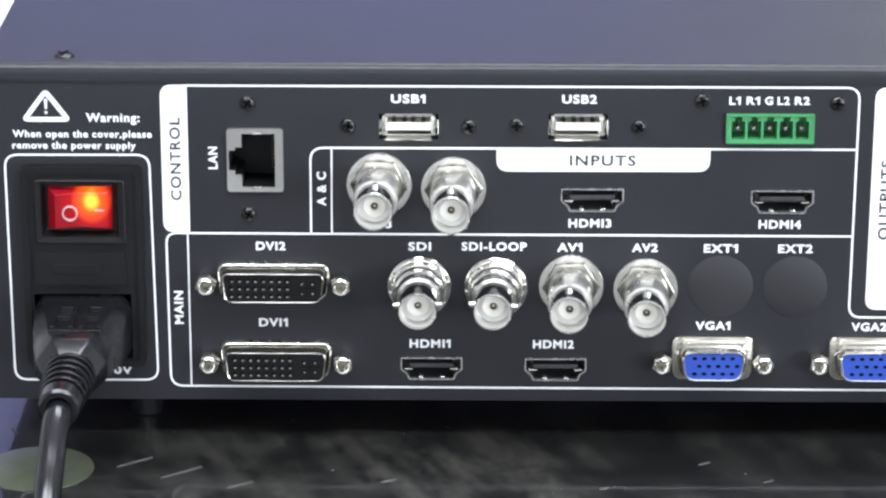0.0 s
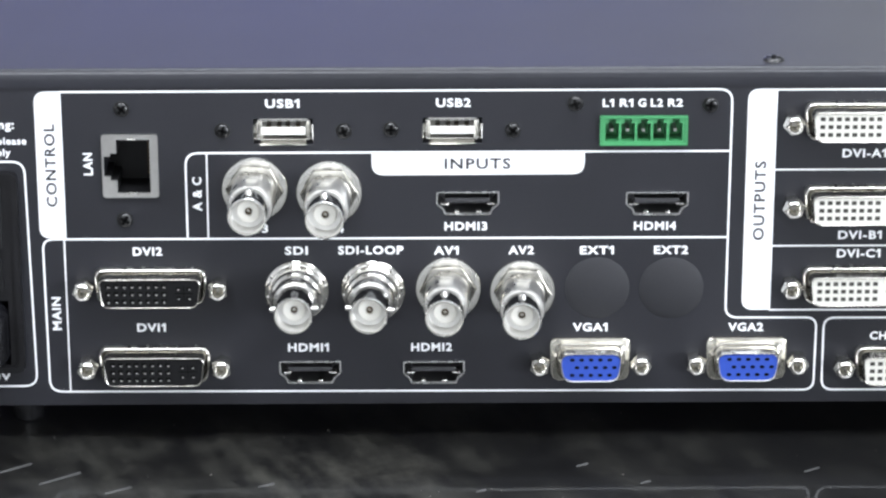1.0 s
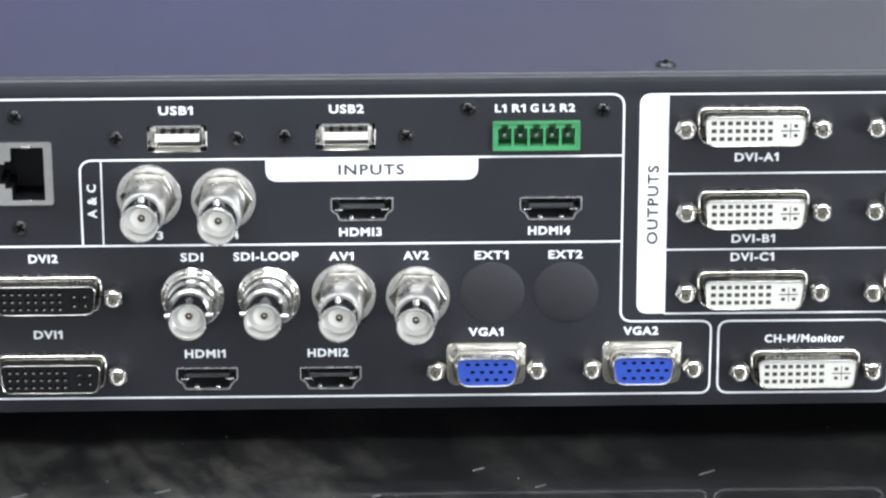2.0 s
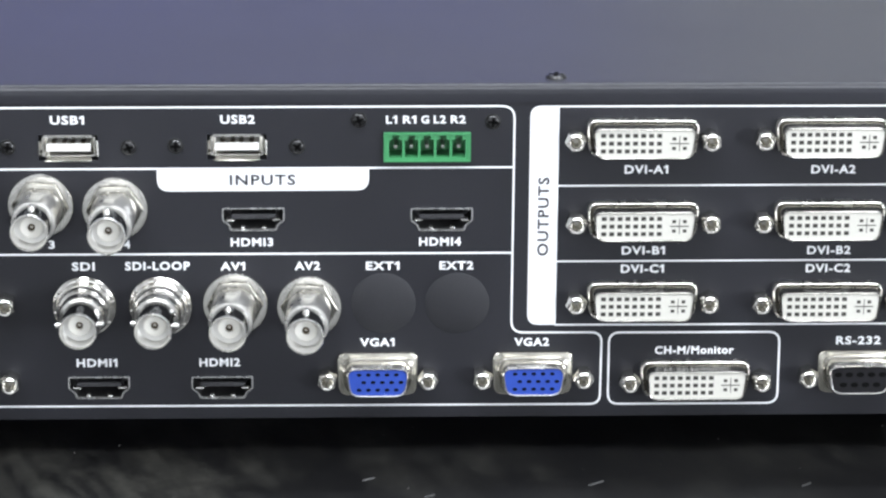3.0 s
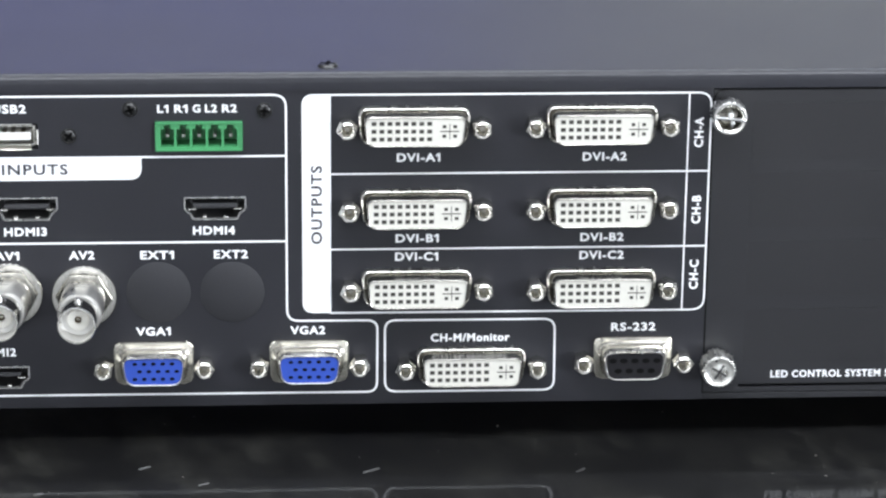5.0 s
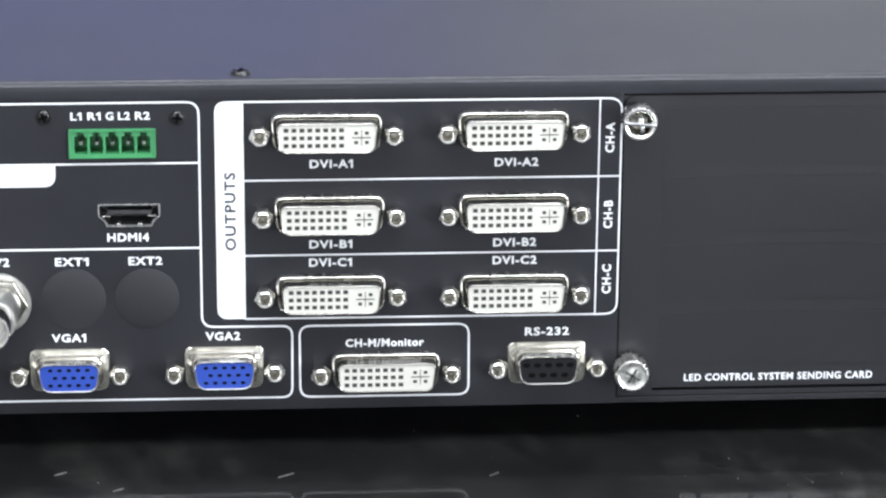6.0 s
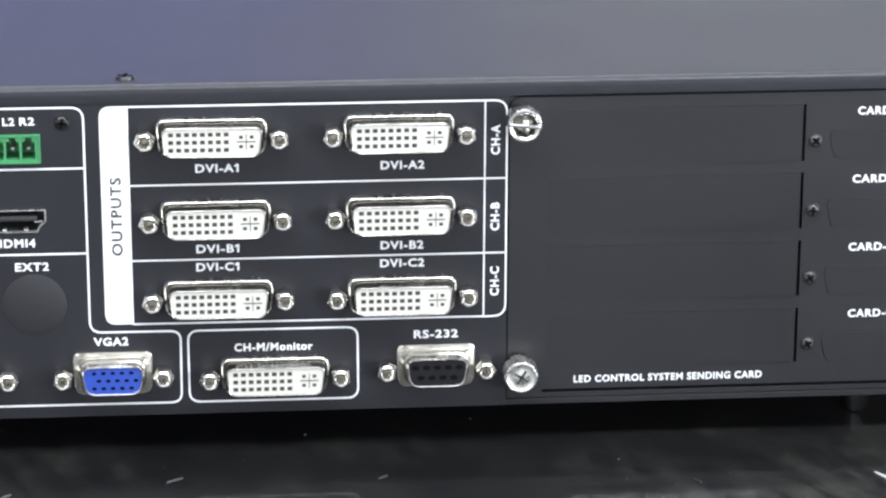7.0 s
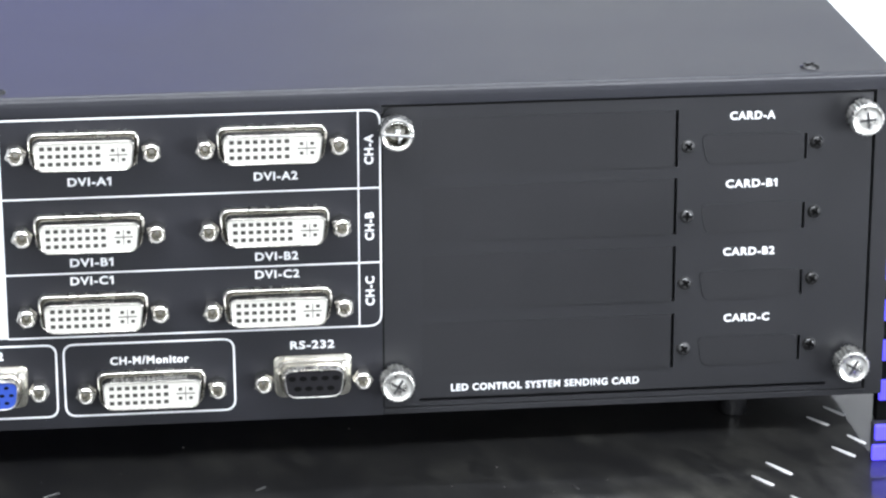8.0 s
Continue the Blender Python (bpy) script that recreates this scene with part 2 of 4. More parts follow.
def tube(bm, outer, inner, y0, y1, depth, floor=False):
    """A wall between two polygons with as many corners: front rim at y0, outside back to y1, inside back to depth."""
    n = len(outer)
    fo = [bm.verts.new((x, y0, z)) for x, z in outer]
    fi = [bm.verts.new((x, y0, z)) for x, z in inner]
    bo = [bm.verts.new((x, y1, z)) for x, z in outer]
    bi = [bm.verts.new((x, depth, z)) for x, z in inner]
    for i in range(n):
        j = (i + 1) % n
        bm.faces.new((fo[i], fo[j], fi[j], fi[i]))
        bm.faces.new((fo[i], bo[i], bo[j], fo[j]))
        bm.faces.new((fi[i], fi[j], bi[j], bi[i]))
    if floor:
        bm.faces.new(bi)


def loft(bm, rings):
    """A skin through (y, polygon) pairs with as many corners each."""
    vs = [[bm.verts.new((x, y, z)) for x, z in poly] for y, poly in rings]
    for a, b in zip(vs, vs[1:]):
        n = len(a)
        for i in range(n):
            bm.faces.new((a[i], a[(i + 1) % n], b[(i + 1) % n], b[i]))


def lathe(bm, profile, cx=0.0, cz=0.0, seg=32):
    """Turns (radius, y) pairs round the axis along y through (cx, cz)."""
    rings = []
    for r, y in profile:
        if r < 1e-6:
            rings.append([bm.verts.new((cx, y, cz))])
        else:
            rings.append([bm.verts.new((cx + r * math.cos(2 * math.pi * k / seg), y, cz + r * math.sin(2 * math.pi * k / seg))) for k in range(seg)])
    for a, b in zip(rings, rings[1:]):
        for k in range(seg):
            j = (k + 1) % seg
            if len(a) == 1 and len(b) == 1:
                continue
            if len(a) == 1:
                bm.faces.new((a[0], b[j], b[k]))
            elif len(b) == 1:
                bm.faces.new((a[k], a[j], b[0]))
            else:
                bm.faces.new((a[k], a[j], b[j], b[k]))


def stroke(bm, pts, w, closed=False, y0=-0.06, y1=0.02):
    """A printed line of width w along (x, z) points."""
    p = [Vector(q) for q in pts]
    n = len(p)
    left, right = [], []
    for i in range(n):
        a = p[i - 1] if i or closed else None
        b = p[(i + 1) % n] if i < n - 1 or closed else None
        d1 = (p[i] - a).normalized() if a is not None else (b - p[i]).normalized()
        d2 = (b - p[i]).normalized() if b is not None else d1
        t = (d1 + d2).normalized()
        nn = Vector((-t.y, t.x)) * (w / 2 / max(0.4, t.dot(d1)))
        left.append(p[i] + nn)
        right.append(p[i] - nn)
    for i in range(n if closed else n - 1):
        j = (i + 1) % n
        c = [left[i], left[j], right[j], right[i]]
        f = [bm.verts.new((v.x, y0, v.y)) for v in c]
        b = [bm.verts.new((v.x, y1, v.y)) for v in c]
        bm.faces.new(f)
        for k in range(4):
            bm.faces.new((f[k], b[k], b[(k + 1) % 4], f[(k + 1) % 4]))


def perforated(bm, outer, holes, y0, y1):
    """A plate over outer = (x0, x1, z0, z1) with square-cornered openings, front at y0, their walls back to y1."""
    xs = sorted({outer[0], outer[1], *[v for h in holes for v in h[:2]]})
    zs = sorted({outer[2], outer[3], *[v for h in holes for v in h[2:]]})

    def solid(i, j):
        if not (0 <= i < len(xs) - 1 and 0 <= j < len(zs) - 1):
            return True
        x, z = (xs[i] + xs[i + 1]) / 2, (zs[j] + zs[j + 1]) / 2
        return not any(h[0] < x < h[1] and h[2] < z < h[3] for h in holes)

    for i in range(len(xs) - 1):
        for j in range(len(zs) - 1):
            if not solid(i, j):
                continue
            a, b, c, d = xs[i], xs[i + 1], zs[j], zs[j + 1]
            quad(bm, [(a, y0, c), (b, y0, c), (b, y0, d), (a, y0, d)])
            for di, dj, e in ((-1, 0, ((a, c), (a, d))), (1, 0, ((b, c), (b, d))), (0, -1, ((a, c), (b, c))), (0, 1, ((a, d), (b, d)))):
                edge = (i + di < 0) or (i + di >= len(xs) - 1) or (j + dj < 0) or (j + dj >= len(zs) - 1)
                if edge or not solid(i + di, j + dj):
                    (p, q), (r, s) = e
                    quad(bm, [(p, y0, q), (r, y0, s), (r, y1, s), (p, y1, q)])


def mesh_of(name, bm, mats, smooth=False):
    bmesh.ops.remove_doubles(bm, verts=bm.verts, dist=1e-4)
    bmesh.ops.recalc_face_normals(bm, faces=bm.faces)
    me = bpy.data.meshes.new(name)
    bm.to_mesh(me)
    bm.free()
    me.transform(Matrix.Diagonal((MM, MM, MM, 1)))
    for m in mats if isinstance(mats, (list, tuple)) else (mats,):
        me.materials.append(m)
    if smooth:
        me.shade_smooth()
        me.set_sharp_from_angle(angle=radians(38))
    return me


def part(name, bm, mat, parent=None, label="", place=(0, 0, 0), smooth=False):
    """One mesh object; the mesh and the place are in millimetres of its parent."""
    ob = new(name, mesh_of(name, bm, mat, smooth))
    ob.parent = parent
    ob.location = Vector(place) * MM
    if label:
        ob["label"] = label
    return ob


def empty(name, place):
    ob = new(name)
    ob.location = Vector(place) * MM
    ob.empty_display_size = 0.02
    return ob


# ---- room (metres x 1000) ----
RX0, RX1, RY0, RY1, FLOOR = -2300, 2700, -2600, 2300, -760


def slab(name, x0, x1, y0, y1, z0, z1, mat, label, category):
    bm = bmesh.new()
    box(bm, x0, x1, y0, y1, z0, z1)
    ob = part(name, bm, mat)
    return tagged(ob, label, category, kind="structure")


slab("floor", RX0, RX1, RY0, RY1, FLOOR - 60, FLOOR, FLOORM, "grey tiled floor of a bright room", "floor")
slab("ceiling", RX0, RX1, RY0, RY1, CEIL_Z * 1000, CEIL_Z * 1000 + 60, WALLP, "plain white ceiling with square lamps", "ceiling")
slab("wall_north", RX0, RX1, RY1, RY1 + 80, FLOOR, CEIL_Z * 1000, WALLP, "plain white painted wall behind the table", "wall")
slab("wall_south", RX0, RX1, RY0 - 80, RY0, FLOOR, CEIL_Z * 1000, WALLP, "plain white painted wall", "wall")
slab("wall_west", RX0 - 80, RX0, RY0, RY1, FLOOR, CEIL_Z * 1000, WALLP, "plain white painted wall", "wall")
slab("wall_east", RX1, RX1 + 80, RY0, RY1, FLOOR, CEIL_Z * 1000, WALLP, "plain white painted wall", "wall")


def ceiling_light(x, y):
    root = tagged(empty("ceiling_light", (x, y, CEIL_Z * 1000)), "white framed ceiling light panel, switched on", "ceiling light", "ceiling lights")
    bm = bmesh.new()
    for a, b, c, d in ((-620, 620, -320, -285), (-620, 620, 285, 320), (-620, -585, -285, 285), (585, 620, -285, 285)):
        box(bm, a, b, c, d, -24, 0)
    part("frame", bm, WALLP, root)
    bm = bmesh.new()
    box(bm, -585, 585, -285, 285, -12, -2)
    part("diffuser", bm, LAMPM, root, "lit white diffuser")


for lx, ly in ((-350, -750), (1050, -750), (350, 1000)):
    ceiling_light(lx, ly)


def led_screen(name, place, turn, w, h, mat, label):
    root = tagged(empty(name, place), label, "LED screen")
    root.rotation_euler = (0, 0, radians(turn))
    bm = bmesh.new()
    box(bm, -w / 2 - 15, w / 2 + 15, 0, 60, 0, h + 30, 4)
    part("housing", bm, BLACK, root)
    bm = bmesh.new()
    box(bm, -w / 2, w / 2, -2, 0, 15, h + 15)
    part("display", bm, mat, root, "lit display face")


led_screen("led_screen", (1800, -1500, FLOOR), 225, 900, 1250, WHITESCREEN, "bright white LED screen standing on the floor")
# unseen fill panel, added to brighten the rear panel from the front
led_screen("led_screen", (-150, -2520, FLOOR + 900), 180, 1500, 1000, FRONTFILL, "unseen glowing panel added on the wall to brighten the rear panel")
led_screen("led_screen", (-20, 2200, FLOOR), 0, 950, 2000, SCREENM, "blue-lit LED screen standing against the wall")


# ---- table and the tread plate on it ----
PLATE_Z = -4.3


def table():
    root = tagged(empty("table", (300, 420, FLOOR)), "white laminate table with steel legs", "table")
    bm = bmesh.new()
    box(bm, -1000, 1000, -730, 700, 722, 748, 3)
    part("tabletop", bm, TABLE, root)
    for sx in (-930, 930):
        for sy in (-670, 640):
            bm = bmesh.new()
            box(bm, sx - 22, sx + 22, sy - 22, sy + 22, 0, 722, 3)
            part("leg", bm, STEEL, root, "square steel leg")


table()


def tread_plate():
    root = tagged(empty("tread_plate", (220, 60, PLATE_Z - 8)), "glossy black tread plate with raised bars, lying on the table", "tread plate")
    x0, x1, y0, y1 = -420, 420, -345, 215
    bm = bmesh.new()
    box(bm, x0, x1, y0, y1, 0, 8, 0.8)
    part("plate", bm, TREAD, root)
    # raised bars, glints painted as pale or dim colour: place, direction, length
    bars = [(37.4, -17.2, 38, 10.5), (49.2, -23.3, 38, 12.0), (63.9, -30.5, 34, 7.5), (99.2, -28.0, 31, 4.5), (150.6, -31.9, 30, 2.8), (175.6, -16.6, 33, 3.6),
            (190.2, -27.2, 34, 3.2), (231.1, -20.2, 35, 5.0), (282.5, -22.0, 42, 3.4), (359.8, -30.0, -64, 3.2), (435.0, 13.0, -59, 8.2), (429.2, 6.5, -56, 7.9),
            (436.2, -7.0, -62, 7.2), (431.0, -14.8, -57, 8.4), (412.3, -23.7, -60, 10.0), (406.6, -31.0, -58, 7.9), (413.0, -43.8, -56, 6.0), (5.4, 2.4, -62, 4.4), (24.0, -31.0, 20, 2.2)]
    for wx, wy, turn, length in bars:
        bm = bmesh.new()
        L, W, H = length / 2, (0.28 + length * 0.045) * (0.85 if wx > 400 else 0.7), 0.35
        base = [(-L, 0), (-L * 0.6, -W * 0.5), (L * 0.6, -W), (L, -W * 0.8), (L, W * 0.8), (L * 0.6, W), (-L * 0.6, W * 0.5)]
        lo = [bm.verts.new((p, q, 0)) for p, q in base]
        hi = [bm.verts.new((p * 0.9, q * 0.6, H)) for p, q in base]
        bm.faces.new(hi)
        for k in range(len(base)):
            m = (k + 1) % len(base)
            bm.faces.new((lo[k], lo[m], hi[m], hi[k]))
        ob = part("raised_bar", bm, GLINT if wx > 400 else DIMGLINT, root, "raised bar with bright glint painted in its colour" if wx > 400 else "raised bar with dim glint painted in its colour", (wx - 220, wy - 59.15, 8.0))
        ob.rotation_euler = (0, 0, radians(turn))
    # pale flakes of dust
    pick = random.Random(31)
    bm = bmesh.new()
    for _ in range(50):
        px, py, r = pick.uniform(-250, 260), pick.uniform(-125, -40), pick.uniform(0.08, 0.24)
        spin, n = pick.uniform(0, 6.3), pick.choice((3, 4, 5))
        ring = [(px + r * pick.uniform(0.6, 1.6) * math.cos(spin + 6.283 * k / n), py + r * pick.uniform(0.6, 1.6) * math.sin(spin + 6.283 * k / n)) for k in range(n)]
        low, high = [bm.verts.new((a, b, 8.0)) for a, b in ring], [bm.verts.new((a, b, 8.12)) for a, b in ring]
        bm.faces.new(high)
        for k in range(n):
            bm.faces.new((low[k], low[(k + 1) % n], high[(k + 1) % n], high[k]))
    tagged(part("dust", bm, FLAKE, root, "pale flakes of dust"), kind="stuff")


tread_plate()

bm = bmesh.new()
g = [(0, 0.35), (13.0, 0.35), (13.4, 0.2), (13.5, 0.0), (0, 0.0)]
lathe(bm, [(r, -y) for r, y in g], seg=48)
bmesh.ops.rotate(bm, verts=bm.verts, cent=(0, 0, 0), matrix=Matrix.Rotation(radians(-90), 3, "X"))
disc = part("round_sticker", bm, STICKER, None, place=(14.5, -20.65, PLATE_Z + 0.02), smooth=True)
tagged(disc, "pale greenish round disc lying on the black plate", "disc")


# ---- the video processor ----
ROOT = (223.0, 160.0, PLATE_Z)
unit = tagged(empty("video_processor", ROOT), "black rack-mount video processor, rear side full of sockets, on small feet", "video processor")
HOME = (-ROOT[0], -ROOT[1], -ROOT[2])
X0, X1, DEPTH, ZB, ZT = 2.1, 443.9, 320.0, 5.7, 91.5


def here(x, z, y=0.0):
    return (x + HOME[0], y + HOME[1], z + HOME[2])


def at_panel(x, z, tilt=0.0, yaw=0.0):
    return Matrix.Translation(Vector(here(x, z)) * MM) @ Matrix.Rotation(radians(yaw), 4, "Z") @ Matrix.Rotation(radians(tilt), 4, "Y")


# folded cover: top, sides and a lip over the rear edge
bm = bmesh.new()
prof = [(0.0, 87.1), (-0.35, 87.2), (-0.35, 89.2), (-0.22, 90.0), (0.12, 90.65), (0.65, 91.1), (1.4, 91.4), (2.3, 91.5), (DEPTH, 91.5), (DEPTH, 87.1)]
ends = []
for x in (X0, X1):
    ends.append([bm.verts.new((x, y, z)) for y, z in prof])
bm.faces.new(ends[0])
bm.faces.new(ends[1][::-1])
for k in range(len(prof)):
    j = (k + 1) % len(prof)
    bm.faces.new((ends[0][k], ends[1][k], ends[1][j], ends[0][j]))
part("top_cover", bm, COVER, unit, "black satin sheet-metal top cover", HOME, smooth=True)
bm = bmesh.new()
box(bm, X0 + 0.2, X1 - 0.2, 14, DEPTH - 0.5, ZB, 87.1)
part("chassis_body", bm, CARD, unit, "", HOME)

# rear panel with its openings
holes = [(11.2, 39.0, 15.8, 65.6), (60.6, 73.2, 60.1, 75.3), (96.6, 110.8, 72.9, 79.3), (137.1, 151.3, 73.0, 79.4), (179.9, 200.3, 72.9, 79.5)]
HDMI = [(109.25, 17.05), (139.65, 16.9), (147.9, 60.75), (193.65, 60.5)]
holes += [(x - 7.5, x + 7.5, z - 5.7, z) for x, z in HDMI]
bm = bmesh.new()
perforated(bm, (X0, 315.2, ZB, 87.1), holes, 0.0, 13.0)
part("rear_panel", bm, PANEL, unit, "black painted rear panel with white printing", HOME)
# black sheet added behind the openings, stands for the shade inside
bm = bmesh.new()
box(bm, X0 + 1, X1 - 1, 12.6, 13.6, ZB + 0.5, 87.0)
part("inner_shade_sheet", bm, DARK, unit, "", HOME)

# card bay: frame strips and the removable card plate with slots
bm = bmesh.new()
box(bm, 439.3, X1, 0.0, 13.0, ZB, 87.1, 0.15)
box(bm, 315.2, 439.3, 0.0, 13.0, ZB, 7.3, 0.15)
part("card_bay_frame", bm, CARD, unit, "", HOME)
BANDS = [(83.4, 68.7), (65.7, 51.0), (47.8, 33.1), (29.8, 15.3)]
DSUB_Z = [74.0, 55.8, 38.0, 20.3]
slots = [(388.5, 389.25, b, a) for a, b in BANDS]
slots += [(421.3, 422.0, z - 4.3, z + 2.4) for z in DSUB_Z]
slots += [(324.2, 429.0, 8.85, 9.65)]
bm = bmesh.new()
perforated(bm, (315.35, 438.6, 7.6, 86.7), slots, 0.0, 1.6)
card = part("card_plate", bm, CARD, unit, "charcoal plate covering four card slots", HOME)
# black sheet that paints the slots' shade
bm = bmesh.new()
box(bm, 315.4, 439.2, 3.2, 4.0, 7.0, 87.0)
part("bay_shade_sheet", bm, DARK, unit, "", HOME)
for (a, b), dz in zip(BANDS, DSUB_Z):
    bm = bmesh.new()
    prism(bm, rect(325.0, 388.4, b + 0.3, a - 0.1, 0.6), -0.36, 0.05, 0.3)
    for v in bm.verts:
        if v.co.y < 0:  # the far end lies flush
            v.co.y *= min(1.0, (v.co.x - 324.0) / 9.0)
    part("blank_plate", bm, BLANK, card)
    bm = bmesh.new()
    prism(bm, rpoly([(396.6, dz - 4.7), (419.8, dz - 4.7), (421.2, dz + 2.8), (395.2, dz + 2.8)], 1.6), -0.22, 0.05, 0.12)
    part("blank_port", bm, BLANK, card, "D-shaped blanking cover")
# black line laid on the surface, paints the shade of the gap round the card plate
bm = bmesh.new()
stroke(bm, [(315.2, 7.5)] + rpoly([(315.2, 7.5), (315.2, 86.75), (438.9, 86.75)], [0, 3.4, 0], 6)[1:-1] + [(438.9, 86.75)], 0.4, y0=-0.04)
part("bay_gap_shade", bm, DARK, unit, "black line painting the shade of the gap round the card plate", HOME)


def cross_screw(name, parent, r, mat, place, turn=0.0, h=0.9):
    """A pan-head screw; its cross recess is painted with raised dark bars."""
    bm = bmesh.new()
    lathe(bm, [(r, 0.1), (r, -h * 0.3), (r * 0.9, -h * 0.75), (r * 0.7, -h), (r * 0.5, -h), (0, -h)], seg=20)
    ob = part(name, bm, mat, parent, "", place, smooth=True)
    bm = bmesh.new()
    for a in (0, 90):
        bmesh.ops.create_cube(bm, size=1.0, matrix=Matrix.Rotation(radians(a + turn), 4, "Y") @ Matrix.Translation((0, -h * 0.92, 0)) @ Matrix.Diagonal((r * 1.45, h * 0.3, r * 0.42, 1)))
    part("cross_shade", bm, DARK, ob)
    # flat black ring paints the shade round the sunken head
    bm = bmesh.new()
    lathe(bm, [(r + 0.3, -0.02), (r + 0.2, -0.05), (r - 0.1, -0.05)], seg=20)
    part("head_shade_ring", bm, BLACK, ob)
    return ob


rnd = random.Random(9)
for x, z in ((65.2, 81.9), (65.1, 54.0), (89.2, 76.4), (118.2, 76.2), (129.5, 76.6), (158.7, 76.3), (173.6, 82.9), (205.9, 82.4)):
    cross_screw("panel_screw", unit, 1.75, BLACKOX, here(x, z), rnd.uniform(0, 80))
for dz in DSUB_Z:
    for x in (391.8, 424.4):
        cross_screw("card_screw", card, 1.6, GREYMETAL if x < 400 else BLACKOX, (x, 0, dz), rnd.uniform(0, 80))
for x in (21.2, 221.4, 423.5):
    ob = cross_screw("cover_screw", unit, 2.5, BLACKOX, (x + HOME[0], 6.6 + HOME[1], ZT + HOME[2]), rnd.uniform(0, 80), 0.8)
    ob.rotation_euler = (radians(-90), 0, 0)


def knurled(bm, profile, depth=0.95):
    lathe(bm, profile, seg=48)
    for v in bm.verts:
        d = Vector((v.co.x, v.co.z))
        if d.length > 3.75 and int(round(math.atan2(d.y, d.x) * 24 / math.pi)) % 2:
            v.co.x *= depth
            v.co.z *= depth


def thumb_screw(x, z, turn, cupped):
    """A knurled nickel thumb screw: a cupped head with a bridge across it, or a flat one with a cross recess."""
    bm = bmesh.new()
    neck = [(2.6, 0.0), (2.6, -1.4), (4.0, -1.5), (4.35, -1.9), (4.35, -6.7), (4.15, -7.3), (3.7, -7.5)]
    if cupped:
        knurled(bm, neck + [(3.3, -7.4), (3.0, -7.1), (2.9, -6.6)])
        ob = part("thumb_screw", bm, BRIGHT, card, "nickel-plated knurled thumb screw with cupped head", (x, 0, z), smooth=True)
        # hollow in darker metal, its dark reflection painted in
        bm = bmesh.new()
        lathe(bm, [(2.95, -6.8), (2.85, -4.0), (2.2, -3.2), (0, -3.0)], seg=32)
        part("cup", bm, DARKENED, ob, "hollow with its dark reflection put into the colour", smooth=True)
        bm = bmesh.new()
        m = Matrix.Rotation(radians(turn), 4, "Y")
        for size, at in (((7.6, 1.3, 0.9), (0, -7.2, 0)), ((1.3, 3.4, 1.9), (0, -5.4, 0.5)), ((0.8, 1.0, 2.0), (0.7, -6.4, -1.4))):
            bmesh.ops.create_cube(bm, size=1.0, matrix=m @ Matrix.Translation(at) @ Matrix.Diagonal((*size, 1)))
        bmesh.ops.bevel(bm, geom=list(bm.edges), offset=0.18, segments=2, affect="EDGES", profile=0.5)
        part("bridge", bm, RIM, ob, "bright bridge", smooth=True)
    else:
        knurled(bm, neck + [(3.3, -7.35), (3.0, -7.2), (1.6, -7.45), (0, -7.55)], 0.93)
        ob = part("thumb_screw", bm, CAST, card, "nickel-plated knurled thumb screw with cross recess", (x, 0, z), smooth=True)
        # darker raised bars paint the shade of the cross recess
        bm = bmesh.new()
        for a in (0, 90):
            m = Matrix.Rotation(radians(turn + a), 4, "Y")
            bmesh.ops.create_cube(bm, size=1.0, matrix=m @ Matrix.Translation((0, -7.45, 0)) @ Matrix.Diagonal((4.2, 0.35, 0.6, 1)))
        part("cross_shade", bm, GREYMETAL, ob)


for x, z, a, cupped in ((318.4, 81.4, 6, True), (318.2, 15.8, 32, False), (435.5, 81.3, 85, False), (434.5, 15.9, 30, False)):
    thumb_screw(x, z, a, cupped)

for x in (37.4, 408.6):
    for y in (17.0, 290.0):
        bm = bmesh.new()
        lathe(bm, [(0, -10.0), (3.4, -10.0), (3.8, -9.6), (4.0, 0.0), (0, 0.0)], seg=32)
        bmesh.ops.rotate(bm, verts=bm.verts, cent=(0, 0, 0), matrix=Matrix.Rotation(radians(90), 3, "X"))
        part("foot", bm, FOOTM, unit, "round black plastic foot", (x + HOME[0], y + HOME[1], 10.0), smooth=True)


# ---- sockets ----
def hexpost(parent, x, z, turn):
    bm = bmesh.new()
    ring = lambda r: [(r * math.cos(radians(60 * k + turn)), r * math.sin(radians(60 * k + turn))) for k in range(6)]
    loft(bm, [(0.0, ring(2.6)), (-4.2, ring(2.6)), (-4.5, ring(2.35)), (-4.5, ring(1.95))])
    lathe(bm, [(2.1, -4.4), (2.05, -4.85), (1.85, -5.05), (1.55, -5.0), (1.3, -4.7), (1.05, -3.4), (0.6, -2.8), (0, -2.8)], seg=24)
    # faces inside the bore take the darker metal, as painted shade
    for f in bm.faces:
        c = f.calc_center_median()
        f.material_index = 1 if c.y > -3.9 and math.hypot(c.x, c.z) < 1.2 else 0
    return part("hex_post", bm, (NICKEL, DARKENED), parent, "nickel hex post", (x, 0, z), smooth=True)


def dshape(w, h, slope, r, seg=4):
    return rpoly([(-w / 2 + slope, -h / 2), (w / 2 - slope, -h / 2), (w / 2, h / 2), (-w / 2, h / 2)], r, seg)


